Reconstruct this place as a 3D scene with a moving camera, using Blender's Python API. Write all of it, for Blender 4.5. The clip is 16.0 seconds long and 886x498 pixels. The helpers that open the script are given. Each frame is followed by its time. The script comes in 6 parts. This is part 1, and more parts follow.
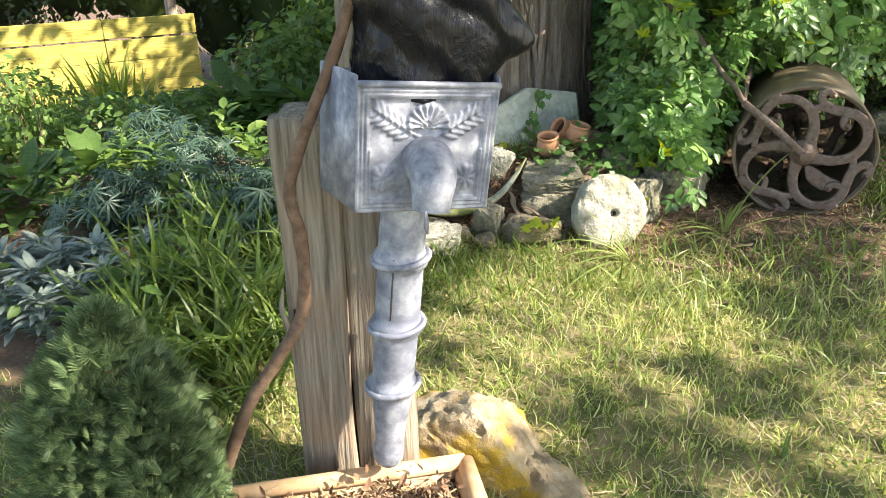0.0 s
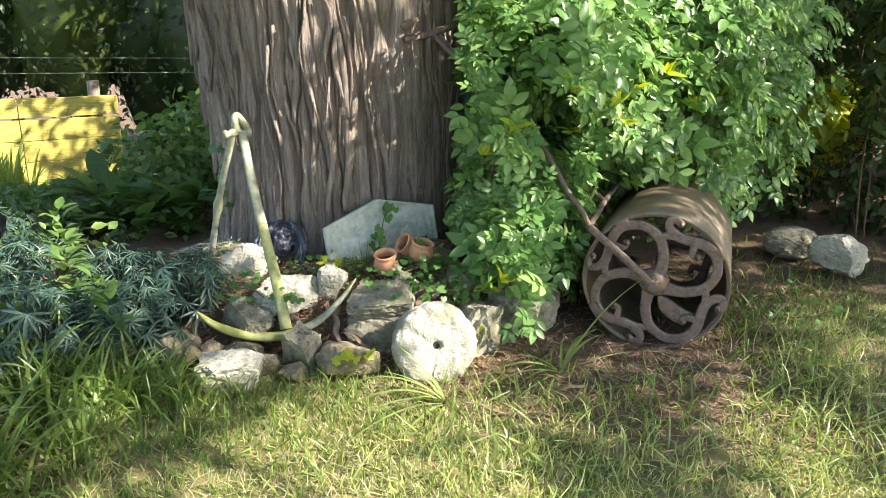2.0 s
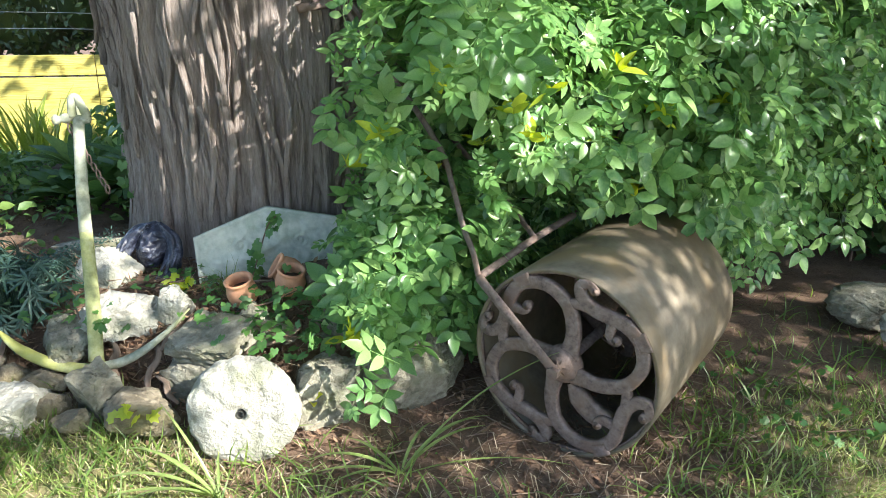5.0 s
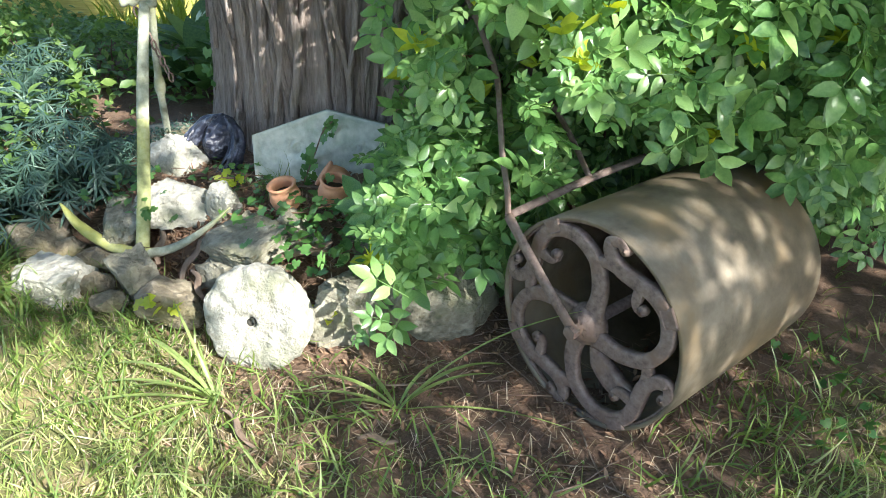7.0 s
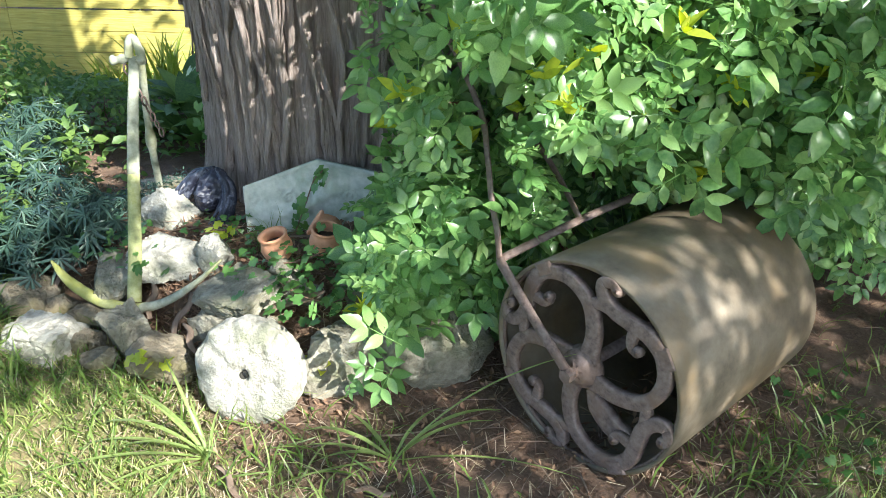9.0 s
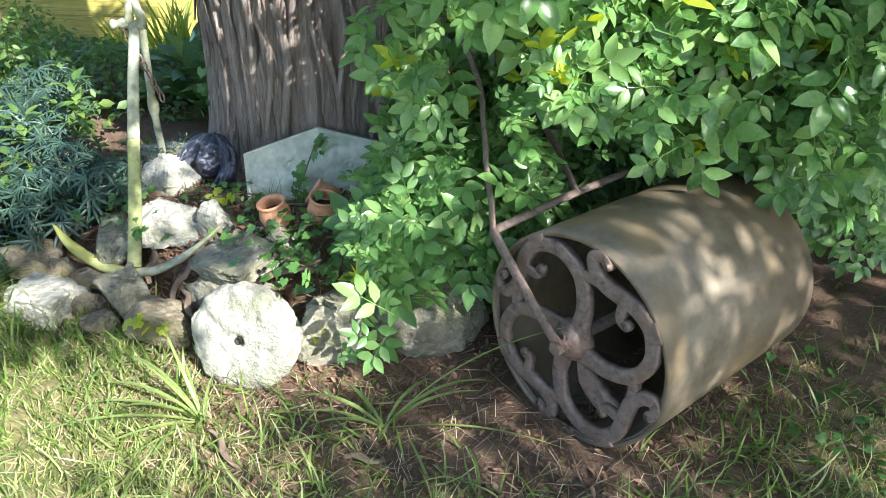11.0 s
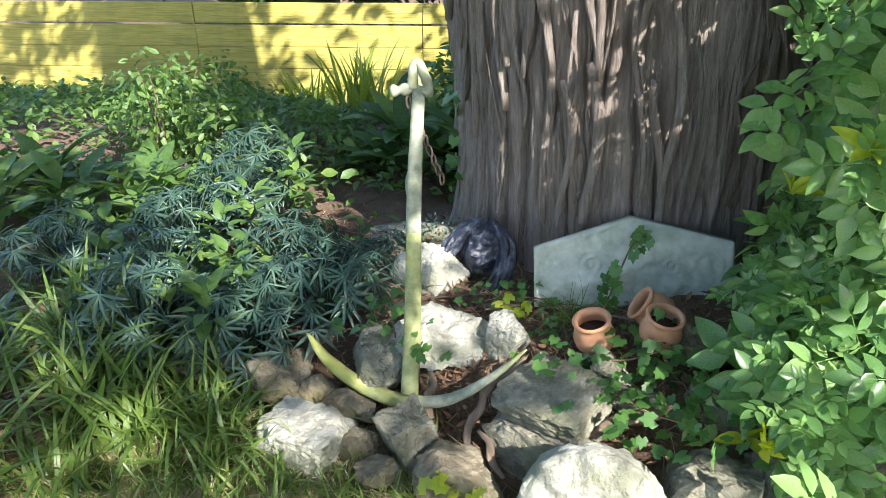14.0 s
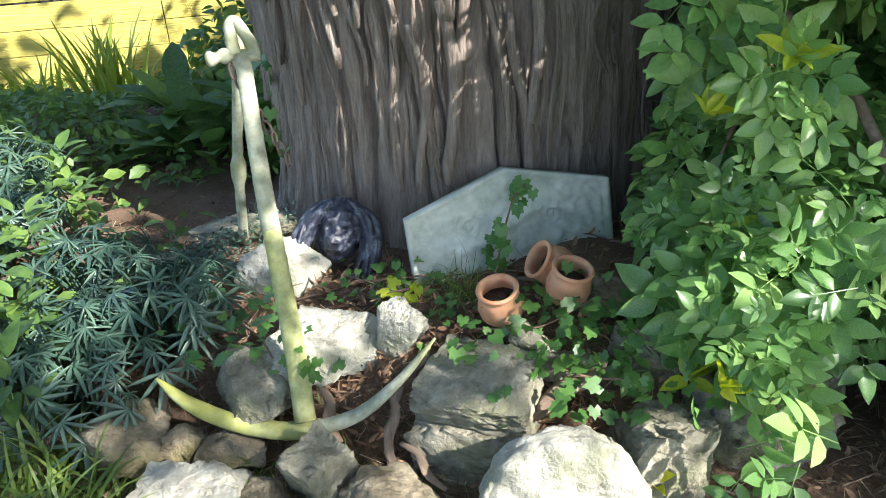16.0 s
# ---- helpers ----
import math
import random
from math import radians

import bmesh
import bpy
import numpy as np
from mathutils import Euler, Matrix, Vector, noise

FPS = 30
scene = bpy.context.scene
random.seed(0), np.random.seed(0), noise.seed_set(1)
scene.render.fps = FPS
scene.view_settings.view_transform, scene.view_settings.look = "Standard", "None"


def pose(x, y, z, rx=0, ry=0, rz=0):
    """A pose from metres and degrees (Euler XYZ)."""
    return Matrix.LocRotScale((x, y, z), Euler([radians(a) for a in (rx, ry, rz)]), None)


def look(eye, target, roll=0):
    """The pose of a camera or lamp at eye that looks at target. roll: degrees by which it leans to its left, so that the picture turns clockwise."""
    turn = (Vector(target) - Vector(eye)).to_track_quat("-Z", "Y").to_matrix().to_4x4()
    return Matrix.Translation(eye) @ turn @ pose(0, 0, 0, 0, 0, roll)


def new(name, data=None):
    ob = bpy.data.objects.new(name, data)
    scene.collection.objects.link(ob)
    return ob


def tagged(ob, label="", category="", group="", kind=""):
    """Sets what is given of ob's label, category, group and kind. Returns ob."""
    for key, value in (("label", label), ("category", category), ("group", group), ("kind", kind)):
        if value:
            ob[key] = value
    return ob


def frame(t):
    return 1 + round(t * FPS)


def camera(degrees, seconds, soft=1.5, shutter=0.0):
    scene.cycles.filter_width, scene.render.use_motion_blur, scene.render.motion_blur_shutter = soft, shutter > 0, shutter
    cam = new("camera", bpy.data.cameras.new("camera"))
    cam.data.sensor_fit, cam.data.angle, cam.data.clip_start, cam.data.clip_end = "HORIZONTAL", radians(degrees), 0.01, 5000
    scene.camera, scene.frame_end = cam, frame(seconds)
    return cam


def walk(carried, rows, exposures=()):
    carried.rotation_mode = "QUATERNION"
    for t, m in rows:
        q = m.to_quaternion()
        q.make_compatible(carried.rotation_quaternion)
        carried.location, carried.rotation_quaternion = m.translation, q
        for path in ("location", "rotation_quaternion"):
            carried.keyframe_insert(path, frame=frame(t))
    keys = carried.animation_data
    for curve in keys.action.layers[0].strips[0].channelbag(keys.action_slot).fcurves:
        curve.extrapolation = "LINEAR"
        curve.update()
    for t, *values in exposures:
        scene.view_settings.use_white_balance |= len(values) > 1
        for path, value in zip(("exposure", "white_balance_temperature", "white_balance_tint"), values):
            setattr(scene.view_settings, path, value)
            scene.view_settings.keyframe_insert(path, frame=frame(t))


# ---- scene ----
cam = camera(61.9, 16.0, soft=0.65)
EXPOSURES = [(0.0, 1.74, 7300, 9), (1.5, 1.68, 7000, 9), (2.6, 1.98, 6700, 8), (3.2, 2.02, 6450, 7), (5.5, 1.72, 6150, 7), (11.0, 1.70, 6000, 7), (13.0, 1.60, 6000, 7), (14.5, 1.62, 6250, 8), (15.5, 1.72, 6250, 8), (16.0, 1.76, 6250, 8)]
PATH = [
    (0, (0.039, 0.131, 1.381), (0.02, 1.96, 0.573), -0.6),
    (0.5, (0.261, 0.091, 1.401), (-0.011, 1.897, 0.585), -1.6),
    (1, (0.485, 0.065, 1.458), (0.127, 1.85, 0.629), 0.7),
    (1.5, (0.641, 0.276, 1.468), (0.32, 2.082, 0.669), 1.8),
    (2, (0.81, 0.499, 1.511), (0.813, 2.398, 0.882), 1.4),
    (2.5, (1.075, 0.696, 1.523), (1.073, 2.597, 0.902), 0.2),
    (3, (1.296, 0.854, 1.558), (1.223, 2.755, 0.939), -0.4),
    (3.2, (1.36, 0.924, 1.551), (1.255, 2.822, 0.93), -0.5),
    (5.3, (2.007, 1.665, 1.545), (1.483, 3.423, 0.747), 2.2),
    (5.5, (2.051, 1.752, 1.575), (1.497, 3.473, 0.72), 2.2),
    (6, (2.151, 1.859, 1.566), (1.535, 3.523, 0.645), 3.1),
    (6.5, (2.247, 1.896, 1.57), (1.513, 3.488, 0.607), 4.1),
    (7, (2.231, 1.894, 1.558), (1.428, 3.438, 0.571), 3.7),
    (7.5, (2.226, 1.891, 1.562), (1.415, 3.423, 0.565), 2.3),
    (8, (2.227, 1.886, 1.565), (1.415, 3.468, 0.65), 1.8),
    (8.5, (2.226, 1.892, 1.565), (1.36, 3.472, 0.697), 1.4),
    (8.7, (2.231, 1.902, 1.561), (1.391, 3.493, 0.688), 1.7),
    (10.8, (2.309, 1.948, 1.562), (1.48, 3.499, 0.609), 2.5),
    (11, (2.3, 1.951, 1.562), (1.454, 3.491, 0.606), 2.3),
    (11.5, (2.169, 1.956, 1.565), (1.29, 3.467, 0.593), 1.5),
    (12, (1.972, 1.923, 1.55), (1.142, 3.459, 0.575), 1.5),
    (12.5, (1.823, 1.956, 1.529), (0.964, 3.472, 0.547), 1.5),
    (13, (1.683, 2.065, 1.476), (0.799, 3.568, 0.496), 2.9),
    (13.5, (1.53, 2.128, 1.489), (0.48, 3.534, 0.53), 1.0),
    (14, (1.308, 2.129, 1.469), (0.207, 3.557, 0.605), -0.3),
    (14.5, (1.174, 2.149, 1.432), (0.176, 3.649, 0.565), -1.7),
    (15, (1.1, 2.246, 1.386), (0.229, 3.814, 0.502), -3.4),
    (15.5, (1.008, 2.288, 1.382), (0.247, 3.882, 0.444), -3.5),
    (16, (0.901, 2.258, 1.375), (0.364, 3.927, 0.412), -2.1),
]
walk(cam, [(t, look(eye, target, roll)) for t, eye, target, roll in PATH], EXPOSURES)

# ---- world, sun, exposure ----
SUN = Vector((0.79, -0.26, 0.62)).normalized()
world = bpy.data.worlds.new("world")
scene.world = world
world.use_nodes = True
_sky = world.node_tree.nodes.new("ShaderNodeTexSky")
_sky.sky_type = "NISHITA"
_sky.sun_disc = False
_sky.sun_elevation = math.asin(SUN.z)
_sky.sun_rotation = math.atan2(SUN.x, SUN.y)
_bg = world.node_tree.nodes["Background"]
_bg.inputs["Strength"].default_value = 0.15
world.node_tree.links.new(_sky.outputs[0], _bg.inputs[0])
sun = new("sun", bpy.data.lights.new("sun", "SUN"))
sun.data.energy, sun.data.angle, sun.data.color = 5.0, radians(0.53), (1.0, 0.94, 0.84)
sun.rotation_euler = SUN.to_track_quat("Z", "Y").to_euler()


# ---- materials ----
def nodes_of(name):
    m = bpy.data.materials.new(name)
    m.use_nodes = True
    t = m.node_tree
    return m, t, t.nodes["Principled BSDF"]


def noise_node(t, scale, detail=4.0, rough=0.55, stretch=None, distortion=0.0):
    c = t.nodes.new("ShaderNodeTexCoord")
    n = t.nodes.new("ShaderNodeTexNoise")
    n.inputs["Scale"].default_value, n.inputs["Detail"].default_value = scale, detail
    n.inputs["Roughness"].default_value, n.inputs["Distortion"].default_value = rough, distortion
    if stretch:
        mp = t.nodes.new("ShaderNodeMapping")
        mp.inputs["Scale"].default_value = stretch
        t.links.new(c.outputs["Object"], mp.inputs[0])
        t.links.new(mp.outputs[0], n.inputs[0])
    else:
        t.links.new(c.outputs["Object"], n.inputs[0])
    return n.outputs[0]


def ramp(t, fac, stops):
    r = t.nodes.new("ShaderNodeValToRGB")
    e = r.color_ramp.elements
    while len(e) < len(stops):
        e.new(0.5)
    for k, (p, c) in enumerate(stops):
        e[k].position, e[k].color = p, (*c, 1)
    t.links.new(fac, r.inputs[0])
    return r.outputs[0]


def mix(t, fac, a, b, how="MIX"):
    m = t.nodes.new("ShaderNodeMix")
    m.data_type, m.blend_type = "RGBA", how
    for sock, v in ((m.inputs[0], fac), (m.inputs[6], a), (m.inputs[7], b)):
        if isinstance(v, (int, float)):
            sock.default_value = v
        elif isinstance(v, tuple):
            sock.default_value = (*v, 1)
        else:
            t.links.new(v, sock)
    return m.outputs[2]


def bump(t, bsdf, height, strength, dist):
    b = t.nodes.new("ShaderNodeBump")
    b.inputs["Strength"].default_value, b.inputs["Distance"].default_value = strength, dist
    t.links.new(height, b.inputs["Height"])
    t.links.new(b.outputs[0], bsdf.inputs["Normal"])


def worn(name, stops, blotch, rough=0.85, scale=18.0, big=3.0, metal=0.0, relief=0.6, dist=0.01, stretch=None, blotch_at=(0.5, 0.68)):
    """A weathered surface: a fine grain of colours, larger blotches of another colour, and relief."""
    m, t, b = nodes_of(name)
    fine = noise_node(t, scale, 8, 0.65, stretch)
    large = noise_node(t, big, 5, 0.6)
    c = ramp(t, fine, stops)
    k = ramp(t, large, [(blotch_at[0], (0, 0, 0)), (blotch_at[1], (1, 1, 1))])
    t.links.new(mix(t, k, c, blotch), b.inputs["Base Color"])
    b.inputs["Roughness"].default_value, b.inputs["Metallic"].default_value = rough, metal
    bump(t, b, fine, relief, dist)
    return m


def leafy(name, dark, mid, light, through_light=0.35, rough=0.42, by_object=False):
    """A leaf: glossy skin over a translucent blade, each leaf a little different."""
    m, t, b = nodes_of(name)
    if by_object:
        r = t.nodes.new("ShaderNodeObjectInfo").outputs["Random"]
        isl = t.nodes.new("ShaderNodeNewGeometry").outputs["Random Per Island"]
        add = t.nodes.new("ShaderNodeMath")
        add.operation = "MULTIPLY_ADD"
        t.links.new(r, add.inputs[0])
        add.inputs[1].default_value = 0.7
        sc = t.nodes.new("ShaderNodeMath")
        sc.operation = "MULTIPLY"
        sc.inputs[1].default_value = 0.3
        t.links.new(isl, sc.inputs[0])
        t.links.new(sc.outputs[0], add.inputs[2])
        r = add.outputs[0]
    else:
        r = t.nodes.new("ShaderNodeNewGeometry").outputs["Random Per Island"]
    c = ramp(t, r, [(0.0, dark), (0.55, mid), (0.97, light)])
    n = noise_node(t, 60, 3)
    c = mix(t, 0.35, c, ramp(t, n, [(0.3, tuple(v * 0.6 for v in mid)), (0.75, light)]), "MIX")
    t.links.new(c, b.inputs["Base Color"])
    b.inputs["Roughness"].default_value = rough
    tr = t.nodes.new("ShaderNodeBsdfTranslucent")
    hs = t.nodes.new("ShaderNodeHueSaturation")
    hs.inputs["Hue"].default_value, hs.inputs["Saturation"].default_value, hs.inputs["Value"].default_value = 0.485, 1.1, 1.7
    t.links.new(c, hs.inputs["Color"])
    t.links.new(hs.outputs[0], tr.inputs[0])
    ms = t.nodes.new("ShaderNodeMixShader")
    ms.inputs[0].default_value = through_light
    t.links.new(b.outputs[0], ms.inputs[1])
    t.links.new(tr.outputs[0], ms.inputs[2])
    t.links.new(ms.outputs[0], t.nodes["Material Output"].inputs[0])
    return m


def ground_mat():
    m, t, b = nodes_of("earth_and_turf")
    a = t.nodes.new("ShaderNodeVertexColor")
    a.layer_name = "cover"
    sep = t.nodes.new("ShaderNodeSeparateColor")
    t.links.new(a.outputs[0], sep.inputs[0])
    fine, mid = noise_node(t, 90, 8, 0.7), noise_node(t, 7, 6, 0.65)
    soil = ramp(t, fine, [(0.25, (0.05, 0.03, 0.02)), (0.5, (0.14, 0.085, 0.055)), (0.75, (0.27, 0.175, 0.12))])
    soil = mix(t, ramp(t, mid, [(0.45, (0, 0, 0)), (0.7, (1, 1, 1))]), soil, (0.20, 0.13, 0.085))
    turf = ramp(t, fine, [(0.25, (0.04, 0.05, 0.016)), (0.55, (0.15, 0.16, 0.05)), (0.8, (0.36, 0.31, 0.16))])
    turf = mix(t, ramp(t, mid, [(0.42, (0, 0, 0)), (0.62, (1, 1, 1))]), turf, (0.30, 0.24, 0.12))
    t.links.new(mix(t, sep.outputs[0], soil, turf), b.inputs["Base Color"])
    b.inputs["Roughness"].default_value = 0.95
    bump(t, b, fine, 0.8, 0.015)
    return m


def bark_mat():
    m, t, b = nodes_of("bark")
    fib = noise_node(t, 9, 12, 0.75, (3.6, 3.6, 0.45), 0.8)
    fine = noise_node(t, 60, 6, 0.7, (2.0, 2.0, 0.2))
    big = noise_node(t, 2.2, 4, 0.6, (1.5, 1.5, 0.5))
    c = ramp(t, fib, [(0.30, (0.05, 0.036, 0.030)), (0.42, (0.22, 0.17, 0.15)), (0.58, (0.39, 0.32, 0.29)), (0.76, (0.60, 0.53, 0.49))])
    c = mix(t, ramp(t, big, [(0.45, (0, 0, 0)), (0.7, (1, 1, 1))]), c, mix(t, 0.4, c, (0.26, 0.17, 0.125)))
    c = mix(t, 0.35, c, ramp(t, fine, [(0.3, (0.17, 0.13, 0.11)), (0.7, (0.56, 0.48, 0.43))]))
    t.links.new(c, b.inputs["Base Color"])
    b.inputs["Roughness"].default_value = 0.92
    add = t.nodes.new("ShaderNodeMath")
    add.operation = "ADD"
    t.links.new(fib, add.inputs[0])
    t.links.new(fine, add.inputs[1])
    bump(t, b, add.outputs[0], 1.0, 0.024)
    return m


def timber_mat(name, dark, mid, light, stain, axis="z", knots=0.0):
    m, t, b = nodes_of(name)
    s = {"z": (1, 1, 0.05), "x": (0.05, 1, 1)}[axis]
    grain = noise_node(t, 70, 6, 0.6, s, 0.4)
    big = noise_node(t, 5, 4, 0.55)
    c = ramp(t, grain, [(0.28, dark), (0.48, mid), (0.72, light)])
    c = mix(t, ramp(t, big, [(0.48, (0, 0, 0)), (0.7, (1, 1, 1))]), c, mix(t, 0.55, c, stain))
    t.links.new(c, b.inputs["Base Color"])
    b.inputs["Roughness"].default_value = 0.85
    bump(t, b, grain, 1.0, 0.01)
    return m


def plain(name, c, rough=0.5, metal=0.0):
    m, t, b = nodes_of(name)
    b.inputs["Base Color"].default_value = (*c, 1)
    b.inputs["Roughness"].default_value, b.inputs["Metallic"].default_value = rough, metal
    return m


EARTH = ground_mat()
BARK = bark_mat()
LIME = worn("pale_limestone", [(0.3, (0.22, 0.20, 0.16)), (0.5, (0.41, 0.39, 0.33)), (0.75, (0.55, 0.53, 0.47))], (0.24, 0.24, 0.17), scale=22, big=6, relief=1.0, dist=0.03)
STONE = worn("grey_brown_stone", [(0.3, (0.10, 0.09, 0.065)), (0.52, (0.24, 0.22, 0.165)), (0.75, (0.40, 0.38, 0.31))], (0.15, 0.15, 0.085), scale=20, big=7, relief=1.0, dist=0.03)
OCHRE = worn("ochre_stone", [(0.3, (0.10, 0.08, 0.05)), (0.52, (0.23, 0.19, 0.13)), (0.75, (0.37, 0.32, 0.24))], (0.20, 0.17, 0.07), scale=18, big=5, relief=1.0, dist=0.03)
YELROCK = worn("yellow_rock", [(0.3, (0.16, 0.11, 0.06)), (0.5, (0.33, 0.26, 0.17)), (0.75, (0.50, 0.43, 0.33))], (0.42, 0.28, 0.03), scale=14, big=4.5, relief=1.0, dist=0.03, blotch_at=(0.5, 0.6))
SLAB = worn("lichened_marble", [(0.3, (0.33, 0.36, 0.31)), (0.5, (0.50, 0.52, 0.46)), (0.75, (0.67, 0.67, 0.61))], (0.31, 0.37, 0.28), scale=16, big=5, relief=0.35, dist=0.008)
LEAD = worn("weathered_lead", [(0.32, (0.12, 0.13, 0.175)), (0.5, (0.27, 0.285, 0.35)), (0.68, (0.48, 0.495, 0.56))], (0.16, 0.17, 0.235), rough=0.62, scale=22, big=9, metal=0.25, relief=0.3, dist=0.004)
IRON = worn("rusty_iron", [(0.3, (0.085, 0.058, 0.048)), (0.5, (0.19, 0.135, 0.115)), (0.75, (0.28, 0.215, 0.185))], (0.19, 0.12, 0.085), rough=0.75, scale=40, big=9, metal=0.2, relief=0.5, dist=0.004)
DRUM = worn("roller_drum", [(0.28, (0.085, 0.065, 0.042)), (0.5, (0.165, 0.13, 0.088)), (0.75, (0.25, 0.205, 0.15))], (0.19, 0.13, 0.065), rough=0.62, scale=9, big=3, metal=0.15, relief=0.25, dist=0.004)
LICHEN = worn("lichened_iron", [(0.3, (0.17, 0.18, 0.08)), (0.5, (0.30, 0.31, 0.13)), (0.75, (0.42, 0.42, 0.26))], (0.34, 0.33, 0.06), rough=0.85, scale=30, big=5, relief=0.4, dist=0.004)
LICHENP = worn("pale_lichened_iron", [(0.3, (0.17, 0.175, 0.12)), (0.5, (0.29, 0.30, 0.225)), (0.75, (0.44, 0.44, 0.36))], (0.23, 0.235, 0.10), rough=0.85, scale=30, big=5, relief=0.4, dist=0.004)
TERRA = worn("terracotta", [(0.3, (0.38, 0.17, 0.09)), (0.5, (0.56, 0.28, 0.155)), (0.75, (0.66, 0.38, 0.24))], (0.40, 0.25, 0.16), rough=0.8, scale=12, big=9, relief=0.15, dist=0.003)
TROUGH = worn("faded_terracotta", [(0.3, (0.36, 0.20, 0.10)), (0.5, (0.54, 0.35, 0.20)), (0.75, (0.62, 0.46, 0.31))], (0.30, 0.20, 0.11), rough=0.8, scale=12, big=7, relief=0.2, dist=0.003)
BAG = plain("black_polythene", (0.004, 0.005, 0.010), 0.30)
bump(BAG.node_tree, BAG.node_tree.nodes["Principled BSDF"], noise_node(BAG.node_tree, 16, 5, 0.6, (1, 1, 0.5), 1.6), 0.55, 0.02)
BAG.node_tree.nodes["Principled BSDF"].inputs["Specular IOR Level"].default_value = 0.28
DARKCAST = worn("dark_cast_resin", [(0.34, (0.012, 0.013, 0.022)), (0.52, (0.028, 0.032, 0.055)), (0.72, (0.24, 0.26, 0.32))], (0.014, 0.016, 0.030), rough=0.42, scale=34, big=8, relief=0.5, dist=0.008)
POST = timber_mat("grey_split_timber", (0.055, 0.042, 0.032), (0.24, 0.195, 0.152), (0.42, 0.36, 0.295), (0.30, 0.20, 0.13))
FENCE = timber_mat("yellow_green_board", (0.30, 0.24, 0.05), (0.46, 0.38, 0.085), (0.56, 0.48, 0.15), (0.33, 0.31, 0.08), "x")
STICK = worn("brown_branch", [(0.3, (0.07, 0.04, 0.025)), (0.55, (0.17, 0.105, 0.07)), (0.8, (0.26, 0.18, 0.13))], (0.13, 0.075, 0.05), scale=40, big=8, relief=0.5, dist=0.004)
DEADWOOD = worn("dead_wood", [(0.3, (0.09, 0.06, 0.042)), (0.5, (0.20, 0.14, 0.10)), (0.75, (0.33, 0.25, 0.195))], (0.15, 0.09, 0.06), scale=34, big=9, relief=0.5, dist=0.004, stretch=(0.3, 1, 1))
ELDER = leafy("elder_leaf", (0.032, 0.092, 0.036), (0.11, 0.25, 0.066), (0.32, 0.47, 0.17), 0.38, 0.29)
ELDERO = leafy("elder_leaf_near", (0.034, 0.096, 0.036), (0.11, 0.25, 0.066), (0.32, 0.47, 0.17), 0.38, 0.29, True)
# Young leaves' own yellow-green; on one far bush it stands in for sunlight.
SHOOT_SUNLIT = leafy("young_and_sunlit_leaf", (0.22, 0.32, 0.03), (0.34, 0.42, 0.04), (0.46, 0.50, 0.06), 0.45, 0.4)
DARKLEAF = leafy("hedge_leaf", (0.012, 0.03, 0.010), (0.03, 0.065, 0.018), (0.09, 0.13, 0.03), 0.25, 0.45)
BEDLEAF = leafy("bed_leaf", (0.045, 0.105, 0.028), (0.095, 0.185, 0.045), (0.20, 0.29, 0.07), 0.35, 0.5)
HELLE = leafy("hellebore_leaf", (0.024, 0.058, 0.044), (0.048, 0.10, 0.072), (0.12, 0.19, 0.14), 0.22, 0.38)
SILVER = leafy("felted_silver_leaf", (0.14, 0.19, 0.17), (0.22, 0.28, 0.25), (0.34, 0.39, 0.35), 0.15, 0.9)
GRASS = leafy("grass_blade", (0.08, 0.16, 0.03), (0.27, 0.37, 0.08), (0.66, 0.64, 0.31), 0.35, 0.5)
STRAP = leafy("strap_leaf", (0.06, 0.12, 0.025), (0.12, 0.20, 0.04), (0.24, 0.31, 0.08), 0.35, 0.42)
LOOSE = leafy("loose_grass_blade", (0.09, 0.15, 0.035), (0.19, 0.27, 0.07), (0.42, 0.46, 0.20), 0.35, 0.4)
YUCCA = leafy("yellow_strap_leaf", (0.16, 0.23, 0.03), (0.26, 0.33, 0.05), (0.38, 0.43, 0.10), 0.4, 0.42)
CONIF = leafy("conifer_spray", (0.028, 0.062, 0.030), (0.075, 0.135, 0.058), (0.20, 0.27, 0.12), 0.15, 0.6)
IVY = leafy("ivy_leaf", (0.035, 0.10, 0.025), (0.07, 0.17, 0.04), (0.13, 0.25, 0.06), 0.3, 0.4)
CANOPY = leafy("canopy_leaf", (0.03, 0.07, 0.02), (0.05, 0.11, 0.03), (0.09, 0.16, 0.04), 0.25, 0.5)
LITTER = leafy("dry_litter", (0.07, 0.036, 0.022), (0.18, 0.095, 0.055), (0.36, 0.24, 0.15), 0.1, 0.85)
STRAW = leafy("pale_straw", (0.24, 0.18, 0.10), (0.38, 0.30, 0.19), (0.55, 0.46, 0.33), 0.15, 0.8)
DARKGREEN = plain("green_painted_metal", (0.03, 0.20, 0.10), 0.5)
BRICK = worn("old_brick", [(0.3, (0.13, 0.05, 0.03)), (0.5, (0.25, 0.10, 0.06)), (0.75, (0.33, 0.17, 0.11))], (0.16, 0.10, 0.07), scale=20, big=6, relief=0.5)
MORTAR = worn("old_mortar", [(0.3, (0.16, 0.14, 0.11)), (0.7, (0.30, 0.27, 0.22))], (0.12, 0.11, 0.08))
WIRE = plain("galvanised_wire", (0.35, 0.36, 0.36), 0.45, 0.8)
PLASTIC = plain("translucent_plastic", (0.72, 0.77, 0.78), 0.3)
SOILMIX = worn("dark_potting_soil", [(0.3, (0.02, 0.014, 0.01)), (0.6, (0.07, 0.045, 0.03)), (0.8, (0.13, 0.09, 0.06))], (0.05, 0.03, 0.02), scale=60, big=20, relief=1.0, dist=0.01)

# ---- mesh tools ----
RNG = np.random.default_rng(7)


